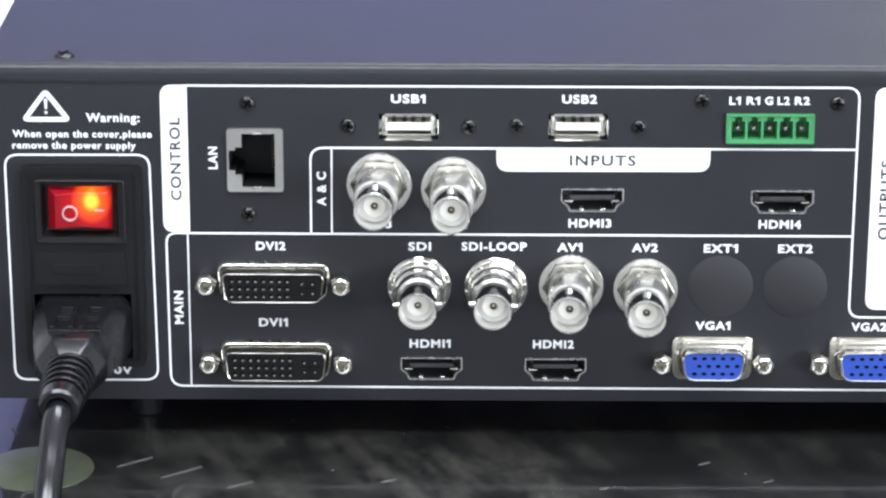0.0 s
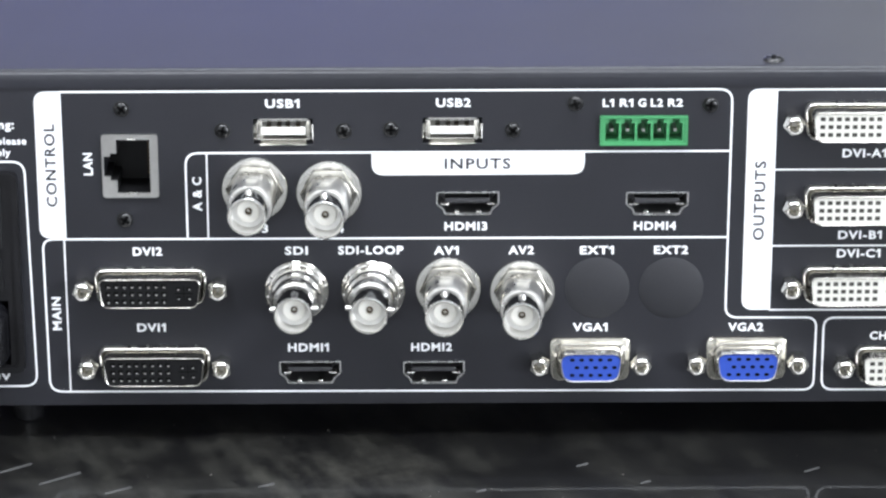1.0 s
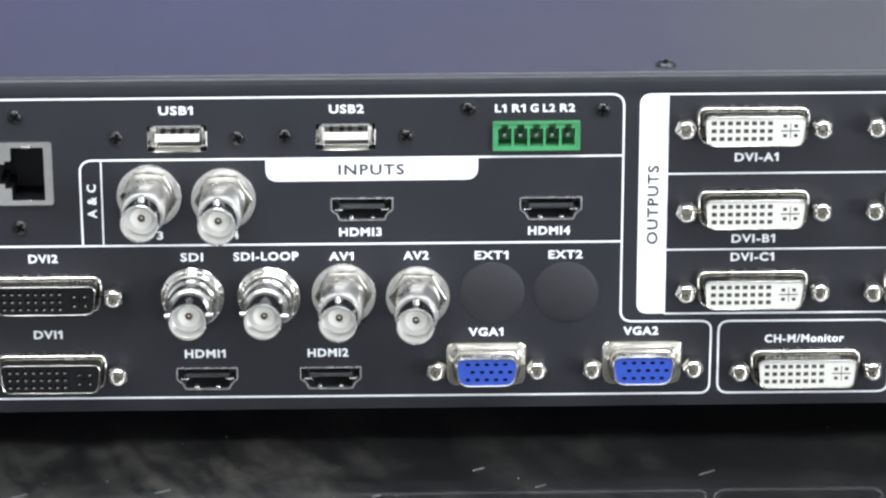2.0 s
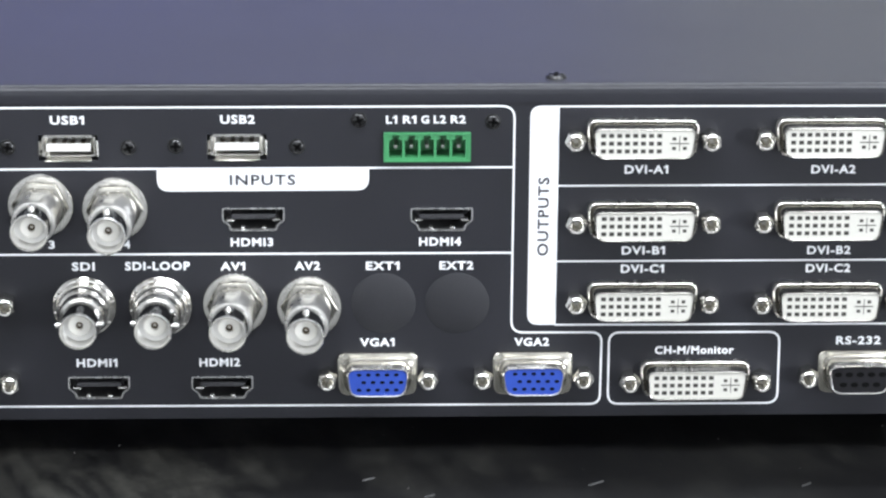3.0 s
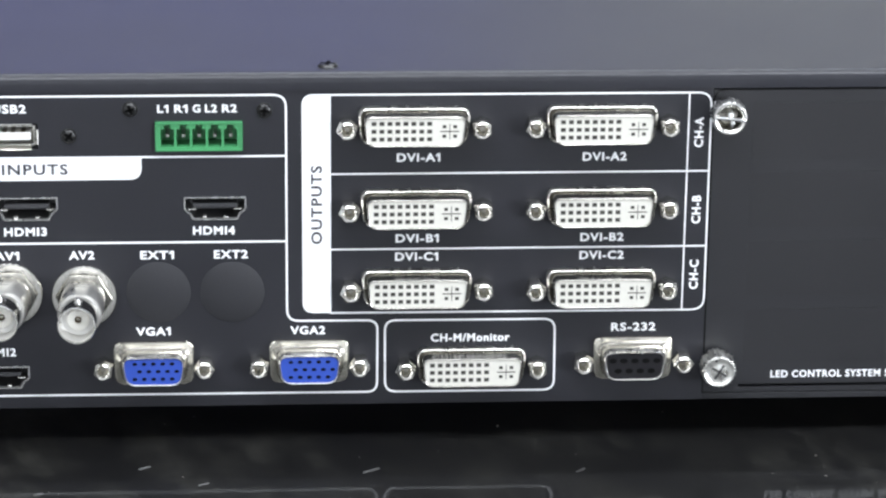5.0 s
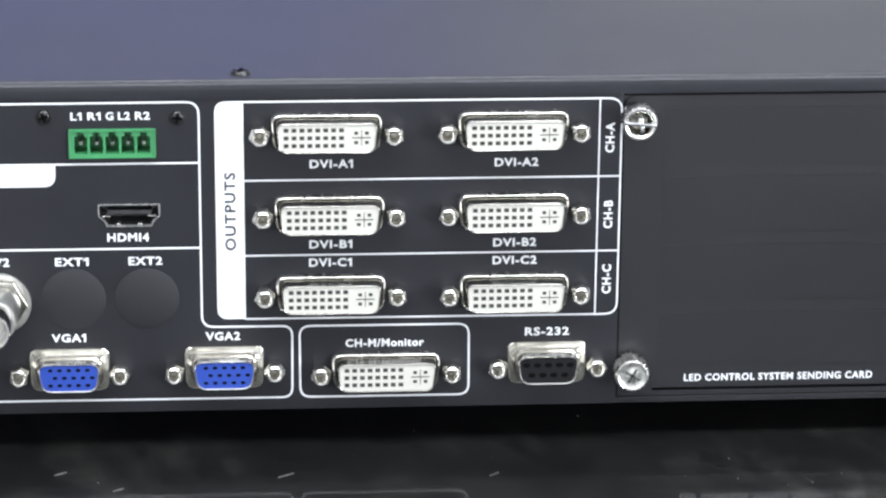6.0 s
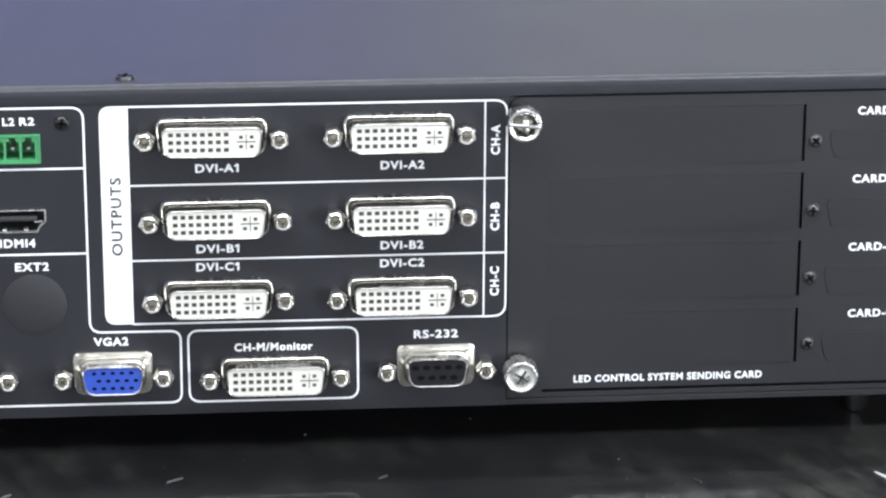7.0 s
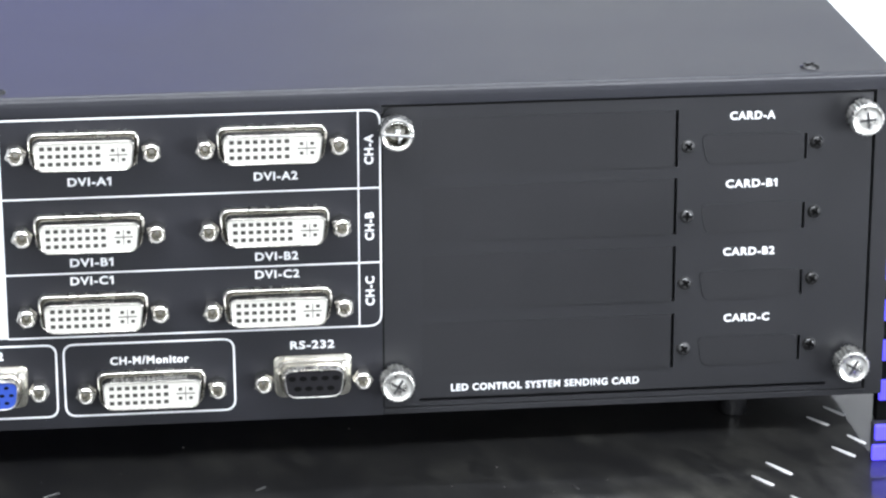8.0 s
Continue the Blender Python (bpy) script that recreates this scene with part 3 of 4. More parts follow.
def dvi_port(insert, label):
    bm = bmesh.new()
    loft(bm, [(0.05, dshape(27.6, 9.5, 0.8, 2.6)), (-1.0, dshape(27.6, 9.5, 0.8, 2.6)), (-1.4, dshape(27.45, 9.35, 0.8, 2.5)), (-1.7, dshape(27.1, 9.0, 0.8, 2.4)), (-1.8, dshape(26.7, 8.65, 0.8, 2.3)), (-1.6, dshape(26.4, 8.35, 0.8, 2.2)), (-0.9, dshape(26.2, 8.2, 0.8, 2.2))])
    ob = part("dvi_port", bm, TINRIM, unit, label, smooth=True)
    bm = bmesh.new()
    loft(bm, [(-0.9, dshape(26.3, 8.3, 0.8, 2.2)), (-1.4, dshape(25.8, 8.0, 0.8, 2.2)), (-2.0, dshape(25.4, 7.75, 0.8, 2.0)), (-5.7, dshape(25.1, 7.6, 0.8, 1.9)), (-6.1, dshape(24.9, 7.45, 0.8, 1.9)), (-6.2, dshape(24.6, 7.2, 0.8, 1.8)), (-6.1, dshape(24.2, 6.95, 0.8, 1.6)), (-5.0, dshape(24.1, 6.9, 0.8, 1.6))])
    part("shell", bm, SHELL, ob, "", smooth=True)
    bm = bmesh.new()
    prism(bm, dshape(24.2, 7.1, 0.8, 1.6), -5.85, -0.5, 0.15)
    part("insert", bm, insert, ob)
    # dark blocks just proud of the insert paint the shaded pin holes
    bm = bmesh.new()
    for c in range(8):
        for r in range(3):
            x, z = -10.0 + 1.92 * c, 2.0 - 1.95 * r
            box(bm, x - 0.6, x + 0.6, -5.9, -5.4, z - 0.5, z + 0.5)
    for sx in (-1, 1):
        for sz in (-1, 1):
            x, z = 8.3 + sx * 1.3, 0.05 + sz * 1.2
            box(bm, x - 0.46, x + 0.46, -5.9, -5.4, z - 0.4, z + 0.4)
    box(bm, 6.0, 10.6, -5.89, -5.4, -0.09, 0.19)
    box(bm, 8.2, 8.4, -5.89, -5.4, -1.9, 2.0)
    tagged(part("hole_shade_field", bm, HOLE if insert is CREAM else DARK, ob), kind="stuff")
    if insert is SOCKETBLACK:
        bm = bmesh.new()
        for c in range(8):
            for r in range(3):
                x, z = -10.0 + 1.92 * c, 2.0 - 1.95 * r
                box(bm, x - 0.15, x + 0.45, -5.97, -5.5, z - 0.48, z - 0.22)
        for sx in (-1, 1):
            for sz in (-1, 1):
                box(bm, 8.1 + sx * 1.3, 8.6 + sx * 1.3, -5.97, -5.5, sz * 1.2 - 0.3, sz * 1.2 - 0.05)
        tagged(part("contact_field", bm, BRIGHT, ob), kind="stuff")
    hexpost(ob, -16.4, -0.2, 10)
    hexpost(ob, 16.4, -0.2, 35)
    return ob


def place_all(ob, spots):
    for k, spot in enumerate(spots):
        if k == 0:
            ob.matrix_basis = at_panel(*spot)
        else:
            copy_thing(ob, at_panel(*spot))


place_all(dvi_port(SOCKETBLACK, "DVI socket with tinned shell and black insert"), [(70.9, 37.0, 0), (71.3, 16.6, 0)])
place_all(dvi_port(CREAM, "DVI socket with tinned shell and ivory insert"), [(242.2, 78.4, 0.2), (242.8, 57.4, 0), (243.1, 36.7, 0), (288.0, 78.5, 0), (288.4, 57.4, 0), (288.8, 36.4, 0), (256.8, 15.9, 0)])


def dsub_port(name, insert, rows, label, hole=0.58):
    bm = bmesh.new()
    prism(bm, rpoly([(-9.5, -5.1), (9.5, -5.1), (9.9, 5.9), (-9.9, 5.9)], 1.8), -0.9, 0.05, 0.35)
    ob = part(name, bm, TIN, unit, label, smooth=True)
    bm = bmesh.new()
    loft(bm, [(-0.85, dshape(18.2, 9.7, 1.2, 3.0)), (-1.3, dshape(18.0, 9.5, 1.2, 3.0)), (-1.5, dshape(17.4, 9.0, 1.1, 2.9)), (-1.3, dshape(17.0, 8.6, 1.1, 2.8)), (-1.2, dshape(16.6, 8.2, 1.0, 2.7))])
    part("collar", bm, SHELL, ob, "dull pressed collar", smooth=True)
    bm = bmesh.new()
    loft(bm, [(-1.0, dshape(16.8, 8.4, 1.0, 2.7)), (-1.8, dshape(16.45, 8.15, 1.0, 2.6)), (-4.9, dshape(16.1, 7.9, 1.0, 2.6)), (-5.5, dshape(15.85, 7.65, 1.0, 2.6)), (-5.85, dshape(15.4, 7.25, 1.0, 2.5)), (-5.8, dshape(14.95, 6.8, 0.95, 2.3)), (-5.0, dshape(14.9, 6.75, 0.95, 2.3))])
    part("shell", bm, BRIGHT, ob, smooth=True)
    bm = bmesh.new()
    prism(bm, dshape(15.0, 6.85, 0.95, 2.3), -5.55, -0.5, 0.12)
    part("insert", bm, insert, ob)
    # pin holes: dark plugs on the face, their shade put into the colour
    bm = bmesh.new()
    for z, xs in rows:
        for x in xs:
            prism(bm, [(x + hole * 1.25 * math.cos(radians(36 * k)), z + hole * 0.85 * math.sin(radians(36 * k))) for k in range(10)], -5.62, -5.2)
    tagged(part("hole_shade_field", bm, DARK, ob), kind="stuff")
    hexpost(ob, -12.5, -0.3, 20)
    hexpost(ob, 12.5, -0.3, 0)
    return ob


VGA_ROWS = [(2.05, [-4.6 + 2.29 * k for k in range(5)]), (0.05, [-3.45 + 2.29 * k for k in range(5)]), (-1.95, [-4.6 + 2.29 * k for k in range(5)])]
COM_ROWS = [(1.4, [-5.5 + 2.75 * k for k in range(5)]), (-1.3, [-4.1 + 2.75 * k for k in range(4)])]
place_all(dsub_port("vga_port", BLUE, VGA_ROWS, "VGA socket with blue insert and tinned flange", 0.5), [(178.0, 17.1, 0), (216.4, 17.1, 0)])
place_all(dsub_port("serial_port", GREYBLACK, COM_ROWS, "serial socket with black insert and tinned flange", 0.78), [(297.2, 17.0, 0)])


def bnc_front(ob, end, face, studs):
    """The bayonet barrel, its bore, insulator and contact, down to the mouth at y = end."""
    start, stud_y, angles = studs
    bm = bmesh.new()
    lathe(bm, [(4.55, start), (4.55, end + 0.5)], seg=40)
    for a in angles:
        m = Matrix.Rotation(radians(-a), 4, "Y") @ Matrix.Translation((5.0, stud_y, 0)) @ Matrix.Rotation(radians(90), 4, "Y")
        pin = bmesh.new()
        bmesh.ops.create_cone(pin, cap_ends=True, segments=12, radius1=0.9, radius2=0.7, depth=1.7, matrix=m)
        part("bayonet_stud", pin, BRIGHT, ob, "bright bayonet stud", smooth=True)
    part("barrel", bm, POLISHED, ob, "polished bayonet barrel, dark reflections put into its colour", smooth=True)
    # separate bright ring paints the highlight on the barrel's edge
    bm = bmesh.new()
    lathe(bm, [(4.5, end + 0.7), (4.65, end + 0.6), (4.65, end + 0.2), (4.5, end), (4.3, end), (4.2, end + 0.2), (4.15, end + 1.0)], seg=40)
    part("mouth_rim_glint", bm, BRIGHT, ob, "bright rim that paints the edge highlight", smooth=True)
    bm = bmesh.new()
    lathe(bm, [(4.2, end + 0.4), (4.05, end + 1.0), (4.0, face + 0.4), (3.0, face + 0.6), (2.5, face + 0.6)], seg=40)
    part("bore", bm, BORE, ob, "satin inside of the barrel", smooth=True)
    bm = bmesh.new()
    lathe(bm, [(2.75, face + 4.0), (2.75, face + 0.2), (2.5, face), (1.0, face), (0.85, face + 0.8), (0, face + 0.8)], seg=28)
    part("insulator", bm, TEFLON, ob, "white insulator", smooth=True)
    bm = bmesh.new()
    lathe(bm, [(0.8, face + 1.5), (0.8, face + 0.25), (0.5, face + 0.15), (0.42, face + 0.9), (0, face + 0.9)], seg=16)
    part("centre_contact", bm, GOLD, ob, smooth=True)


def bnc_long():
    bm = bmesh.new()
    lathe(bm, [(8.05, 0.05), (8.05, -0.6), (7.8, -0.95), (7.2, -1.0), (6.2, -1.0)], seg=40)
    ob = part("bnc_socket", bm, NICKEL, unit, "long nickel-plated BNC socket", smooth=True)
    bm = bmesh.new()
    prism(bm, [(7.0 * math.cos(radians(60 * k)), 7.0 * math.sin(radians(60 * k))) for k in range(6)], -2.3, -0.9, 0.45)
    part("nut", bm, DARKENED, ob, "hex nut", smooth=True)
    bm = bmesh.new()
    lathe(bm, [(5.0, -2.0), (5.0, -2.7), (5.4, -2.9), (5.4, -12.9), (5.2, -13.3), (4.5, -13.4)], seg=40)
    for v in bm.verts:
        if v.co.y < -2.8 and abs(v.co.z) > 5.0:
            v.co.z = math.copysign(5.0, v.co.z)
    part("body", bm, FROSTED, ob, "frosted body with flattened upper side", smooth=True)
    bm = bmesh.new()
    for x0, x1, y0, y1 in ((-1.8, 1.8, -6.0, -5.5), (-1.8, -1.4, -7.6, -5.5), (-1.8, 1.0, -7.6, -7.1)):
        box(bm, x0, x1, y0, y1, 4.9, 5.06)
    part("index_mark", bm, STEEL, ob, "stamped mark")
    bnc_front(ob, -21.4, -17.1, (-13.0, -17.6, (90, 270)))
    return ob


def bnc_short():
    bm = bmesh.new()
    lathe(bm, [(7.75, 0.05), (7.75, -0.6), (7.4, -1.0), (6.9, -1.1), (6.8, -2.1), (6.5, -2.4), (6.2, -2.4)], seg=40)
    for k in range(8):
        a = radians(45 * k + 12)
        box(bm, 7.15 * math.cos(a) - 0.4, 7.15 * math.cos(a) + 0.4, -1.35, -0.9, 7.15 * math.sin(a) - 0.4, 7.15 * math.sin(a) + 0.4, 0.1)
    ob = part("bnc_socket", bm, NICKEL, unit, "short nickel-plated BNC socket with stepped collar", smooth=True)
    bm = bmesh.new()
    lathe(bm, [(6.2, -2.2), (6.2, -4.4), (5.9, -4.8), (5.4, -5.0), (5.3, -5.8), (5.6, -6.1), (5.6, -8.3), (5.3, -8.8), (4.5, -9.0)], seg=40)
    part("collar", bm, NICKEL, ob, "stepped collar", smooth=True)
    bnc_front(ob, -17.8, -13.6, (-8.6, -12.7, (2, 182)))
    return ob


place_all(bnc_long(), [(96.6, 61.7, 3, -2.5), (114.5, 60.8, -2, -1.8), (143.2, 36.0, -3, -3.3), (161.3, 35.2, 2, -2.4)])
place_all(bnc_short(), [(106.3, 35.5, 0, -1.0), (124.9, 35.4, 4, -3.2)])


def usb_port():
    bm = bmesh.new()
    # four sprung lips, open at the corners
    for sz, y in ((1, -0.35), (-1, -0.7)):
        v = [(-5.7, y, sz * 2.95), (5.7, y, sz * 2.95), (5.3, 1.2, sz * 2.3), (-5.3, 1.2, sz * 2.3)]
        w = [(p[0], p[1] + 0.15, p[2] + sz * 0.3) for p in v]
        f, b = [bm.verts.new(p) for p in v], [bm.verts.new(p) for p in w]
        bm.faces.new(f)
        bm.faces.new(b)
        for k in range(4):
            bm.faces.new((f[k], b[k], b[(k + 1) % 4], f[(k + 1) % 4]))
    for sx in (-1, 1):
        v = [(sx * 6.9, -0.5, -1.9), (sx * 6.9, -0.5, 1.9), (sx * 6.2, 1.2, 1.6), (sx * 6.2, 1.2, -1.6)]
        w = [(p[0] + sx * 0.3, p[1] + 0.15, p[2]) for p in v]
        f, b = [bm.verts.new(p) for p in v], [bm.verts.new(p) for p in w]
        bm.faces.new(f)
        bm.faces.new(b)
        for k in range(4):
            bm.faces.new((f[k], b[k], b[(k + 1) % 4], f[(k + 1) % 4]))
    tube(bm, rect(-6.4, 6.4, -2.5, 2.5, 0.5), rect(-6.1, 6.1, -2.2, 2.2, 0.4), 1.1, 9.0, 9.0, True)
    ob = part("usb_port", bm, NICKEL, unit, "USB socket with bright metal shell")
    bm = bmesh.new()
    box(bm, -5.3, 5.3, 0.3, 8.8, -1.0, 0.9, 0.2)
    part("tongue", bm, USBWHITE, ob, "white plastic tongue")
    bm = bmesh.new()
    for x in (-3.5, -1.0, 1.0, 3.5):
        box(bm, x - 0.55, x + 0.55, 0.9, 8.0, 0.85, 1.15)
    part("contact_row", bm, GOLD, ob)
    return ob


place_all(usb_port(), [(103.7, 76.1, 0), (144.2, 76.2, 0)])


def hdmi_port():
    shape = lambda w, h, k: rpoly([(-w / 2, -h * 0.55), (-w / 2 + k * 0.75, -h * 0.76), (-w / 2 + k, -h), (w / 2 - k, -h), (w / 2 - k * 0.75, -h * 0.76), (w / 2, -h * 0.55), (w / 2, 0), (-w / 2, 0)], 0.3, 3)
    bm = bmesh.new()
    tube(bm, shape(15.1, 5.8, 2.0), [(x, z - 0.26) for x, z in shape(14.55, 5.3, 1.95)], -0.35, 3.0, 2.0)
    ob = part("hdmi_port", bm, RIM, unit, "HDMI socket with thin steel rim", smooth=True)
    # liner in dark grey metal, the shade inside put into its colour
    bm = bmesh.new()
    tube(bm, [(x, z - 0.25) for x, z in shape(14.6, 5.32, 1.95)], [(x, z - 0.32) for x, z in shape(14.45, 5.18, 1.95)], 0.2, 9.0, 9.0, True)
    part("cavity", bm, GREYMETAL, ob, "metal cavity with its shade painted dark", smooth=True)
    bm = bmesh.new()
    prism(bm, [(x, z - 0.55) for x, z in shape(13.9, 4.7, 1.85)], 6.5, 7.5)
    box(bm, -5.4, 5.4, 0.3, 7.0, -2.9, -1.75, 0.2)
    part("tongue", bm, TONGUE, ob, "dark grey plastic tongue")
    bm = bmesh.new()
    for x in (-2.6, 2.6):
        box(bm, x - 0.55, x + 0.55, -0.45, 1.4, -5.5, -4.85, 0.2)
    for sx in (-1, 1):
        box(bm, sx * 5.6 - 1.0, sx * 5.6 + 1.0, 0.4, 3.0, -3.45, -3.15, 0.1)
    part("spring_tab", bm, BRIGHT, ob)
    bm = bmesh.new()
    for sx in (-1, 1):
        prism(bm, [(sx * 7.5, -5.72), (sx * 5.45, -5.72), (sx * 5.95, -4.42), (sx * 7.5, -3.05)], 0.0, 6.0)
    part("surround", bm, PANEL, ob)
    return ob


place_all(hdmi_port(), [(x, z, 0) for x, z in HDMI])


def lan_port():
    bm = bmesh.new()
    gaps = [(-3.2, 4.75, -6.8, 6.6), (-4.8, -3.2, -3.7, 3.2), (-6.35, -4.8, -2.6, 2.4)]
    perforated(bm, (-6.5, 6.5, -7.7, 7.7), gaps, -0.5, 0.2)
    tube(bm, rect(-6.75, 6.75, -7.95, 7.95, 0.9), rect(-6.3, 6.3, -7.5, 7.5, 0.7), -0.65, 0.05, -0.45)
    ob = part("lan_port", bm, STEEL, unit, "network socket with grey steel housing")
    bm = bmesh.new()
    perforated(bm, (-6.45, 6.45, -7.6, 7.6), gaps, 0.15, 11.0)
    box(bm, -6.4, 5.0, 11.0, 11.5, -7.2, 6.9)
    part("cavity", bm, SOCKETBLACK, ob, "black plastic cavity")
    bm = bmesh.new()
    box(bm, -0.6, 1.6, -0.6, 0.5, -7.2, -6.6, 0.1)
    box(bm, -0.6, 1.6, -0.6, 0.5, 6.45, 6.9, 0.1)
    part("spring_tab", bm, NICKEL, ob)
    bm = bmesh.new()
    for k in range(8):
        box(bm, 3.6, 4.4, 7.0, 10.5, -4.2 + 1.05 * k, -3.8 + 1.05 * k)
    tagged(part("contact_field", bm, GOLD, ob, "row of thin contacts"), kind="stuff")
    return ob


place_all(lan_port(), [(66.85, 67.7, 0)])


def terminal_block():
    cells = [(-7.62 + 3.81 * k) for k in range(5)]
    bm = bmesh.new()
    hs = []
    for c in cells:
        hs += [(c - 1.62, c + 1.62, -2.7, 1.9), (c - 0.85, c + 0.85, 1.9, 2.95)]
    perforated(bm, (-10.4, 10.4, -3.5, 3.5), hs, -0.8, 6.0)
    tube(bm, rect(-10.5, 10.5, -3.6, 3.6, 0.2), rect(-10.1, 10.1, -3.2, 3.2, 0.2), -1.1, 0.0, -0.75)
    ob = part("terminal_block", bm, GREEN, unit, "green five-way audio terminal block")
    bm = bmesh.new()
    box(bm, -10.2, 10.2, 5.6, 6.4, -3.3, 3.3)
    part("backing", bm, GREEN, ob)
    bm = bmesh.new()
    for c in cells:
        box(bm, c - 0.4, c + 0.4, 0.8, 5.8, -0.7, 0.1, 0.1)
    part("pin_row", bm, STEEL, ob)
    return ob


place_all(terminal_block(), [(190.05, 76.15, 0)])


def blank_cap():
    bm = bmesh.new()
    lathe(bm, [(7.9, 0.02), (7.85, -0.12), (7.6, -0.22), (6.6, -0.48), (5.0, -0.78), (3.0, -1.05), (1.5, -1.15), (0, -1.18)], seg=48)
    return part("blank_cap", bm, CAPM, unit, "domed black plastic blanking cap", smooth=True)


place_all(blank_cap(), [(179.5, 35.9, 0), (197.6, 35.8, 0)])


# ---- mains inlet with lit switch ----
def power_inlet():
    bm = bmesh.new()
    perforated(bm, (10.8, 39.2, 15.4, 66.0), [(14.6, 34.4, 47.8, 62.2), (12.6, 36.2, 17.0, 33.8)], -1.6, 0.6)
    prism(bm, rect(14.8, 34.2, 48.0, 62.0, 0.3), 0.6, 0.8)
    tube(bm, rect(10.4, 39.6, 15.0, 66.4, 2.4, 6), rect(12.0, 38.0, 16.6, 64.8, 1.6, 6), -2.3, 0.05, -1.5)
    ob = part("power_inlet", bm, INLET, unit, "black mains inlet module with fuse drawer", HOME)
    bm = bmesh.new()
    loft(bm, [(-1.4, rect(13.6, 35.6, 46.8, 63.2, 0.8)), (-2.3, rect(13.7, 35.5, 46.9, 63.1, 0.8)), (-2.5, rect(14.0, 35.2, 47.2, 62.8, 0.7)), (-2.3, rect(15.2, 33.8, 48.6, 62.2, 0.5)), (0.5, rect(16.0, 32.9, 49.4, 61.7, 0.4))])
    part("switch_frame", bm, INLET, ob)
    bm = bmesh.new()
    prism(bm, rpoly([(13.0, 36.3), (35.6, 36.3), (35.0, 44.8), (13.2, 44.8)], 0.6), -2.3, -1.5, 0.25)
    box(bm, 17.5, 28.5, -2.5, -2.2, 39.2, 41.6, 0.1)
    part("fuse_drawer", bm, INLET, ob)
    # black sheet at the slot's end, its shade put into the colour
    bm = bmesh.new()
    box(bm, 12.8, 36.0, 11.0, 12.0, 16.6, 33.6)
    part("inlet_shade_sheet", bm, DARK, ob)
    # rocker: pressed in on the right, its left half standing out
    bm = bmesh.new()
    w, h = 7.7, 5.4
    # broad base in the surround, narrower raised key whose left end stands out
    pts = [(-w, -0.6, 1.0), (-w + 2.2, -3.9, 0.80), (0.4, -2.2, 0.80), (w - 0.8, -2.7, 0.84), (w, -0.6, 1.0), (w, 2.0, 1.0), (-w, 2.0, 1.0)]
    ends = [[bm.verts.new((x, y, s * h * k)) for x, y, k in pts] for s in (-1, 1)]
    bm.faces.new(ends[0])
    bm.faces.new(ends[1][::-1])
    for k in range(len(pts)):
        j = (k + 1) % len(pts)
        bm.faces.new((ends[0][k], ends[1][k], ends[1][j], ends[0][j]))
    bmesh.ops.triangulate(bm, faces=[f for f in bm.faces if len(f.verts) > 4])
    bmesh.ops.bevel(bm, geom=[e for e in bm.edges if e.calc_face_angle(0) > 0.25], offset=0.3, segments=2, affect="EDGES", profile=0.5)
    rock = part("rocker", bm, ROCKER, ob, "lit red translucent rocker marked with a ring and a bar", (24.4, 0, 55.5))
    return ob


inlet = power_inlet()
bm = bmesh.new()
ring = lambda r: [(22.3 + r * math.cos(2 * math.pi * k / 28), 55.0 + r * 1.05 * math.sin(2 * math.pi * k / 28)) for k in range(28)]
tube(bm, ring(1.85), ring(1.52), -3.62, -3.0, -3.0)
box(bm, 28.3, 30.4, -2.95, -2.0, 55.4, 55.75)
part("switch_marks", bm, MARK, inlet, "white ring and bar marks")


# ---- white printing ----
LW = 0.46


def printed(name, build, mat=WHITE):
    bm = bmesh.new()
    build(bm)
    return part(name, bm, mat, unit, "", HOME)


def outline(pts, radii, closed=False, w=LW):
    if closed:
        return lambda bm: stroke(bm, rpoly(pts, radii, 6), w, True)
    return lambda bm: stroke(bm, [pts[0]] + rpoly(pts, [0] + list(radii) + [0], 6)[1:-1] + [pts[-1]], w)


printed("printed_frame", outline([(50.6, 86.15), (211.1, 86.25), (211.0, 28.0), (233.4, 27.9), (233.3, 8.85), (45.2, 9.25), (45.0, 49.0), (211.0, 48.85)], [3.2, 3.0, 2.6, 2.6, 3.2, 2.6]))
printed("printed_line", lambda bm: stroke(bm, [(50.2, 48.9), (50.2, 9.3)], 0.34))
printed("printed_frame", outline([(80.1, 48.9), (80.1, 70.75), (211.0, 70.8)], [3.2]))
printed("printed_line", lambda bm: stroke(bm, [(85.2, 70.7), (85.1, 48.9)], 0.34))
printed("printed_tab", lambda bm: prism(bm, rpoly([(44.4, 49.3), (50.8, 49.3), (50.8, 86.3), (44.4, 86.3)], [2.6, 0, 0, 2.8], 6), -0.07, 0.02))
printed("printed_tab", lambda bm: prism(bm, rpoly([(124.8, 65.0), (176.0, 65.1), (176.0, 70.7), (124.8, 70.7)], [3.0, 3.0, 0, 0], 6), -0.07, 0.02))
printed("printed_tab", lambda bm: prism(bm, rpoly([(214.9, 30.0), (221.9, 30.0), (221.9, 86.3), (214.9, 86.3)], [2.8, 0, 0, 2.8], 6), -0.07, 0.02))
printed("printed_frame", outline([(221.7, 86.1), (314.7, 86.0), (314.7, 29.75), (221.7, 29.95)], [3.2, 3.2], w=0.40))
for z in (66.0, 46.55):
    printed("printed_line", lambda bm: stroke(bm, [(221.8, z), (314.7, z)], 0.38))
printed("printed_line", lambda bm: stroke(bm, [(309.3, 86.0), (309.2, 29.8)], 0.34))
printed("printed_frame", outline([(235.3, 8.85), (277.65, 8.8), (277.55, 27.75), (235.2, 27.85)], 2.8, True))
printed("printed_frame", outline([(6.9, 10.7), (42.1, 10.8), (41.4, 68.8), (6.7, 68.7)], 3.2, True))
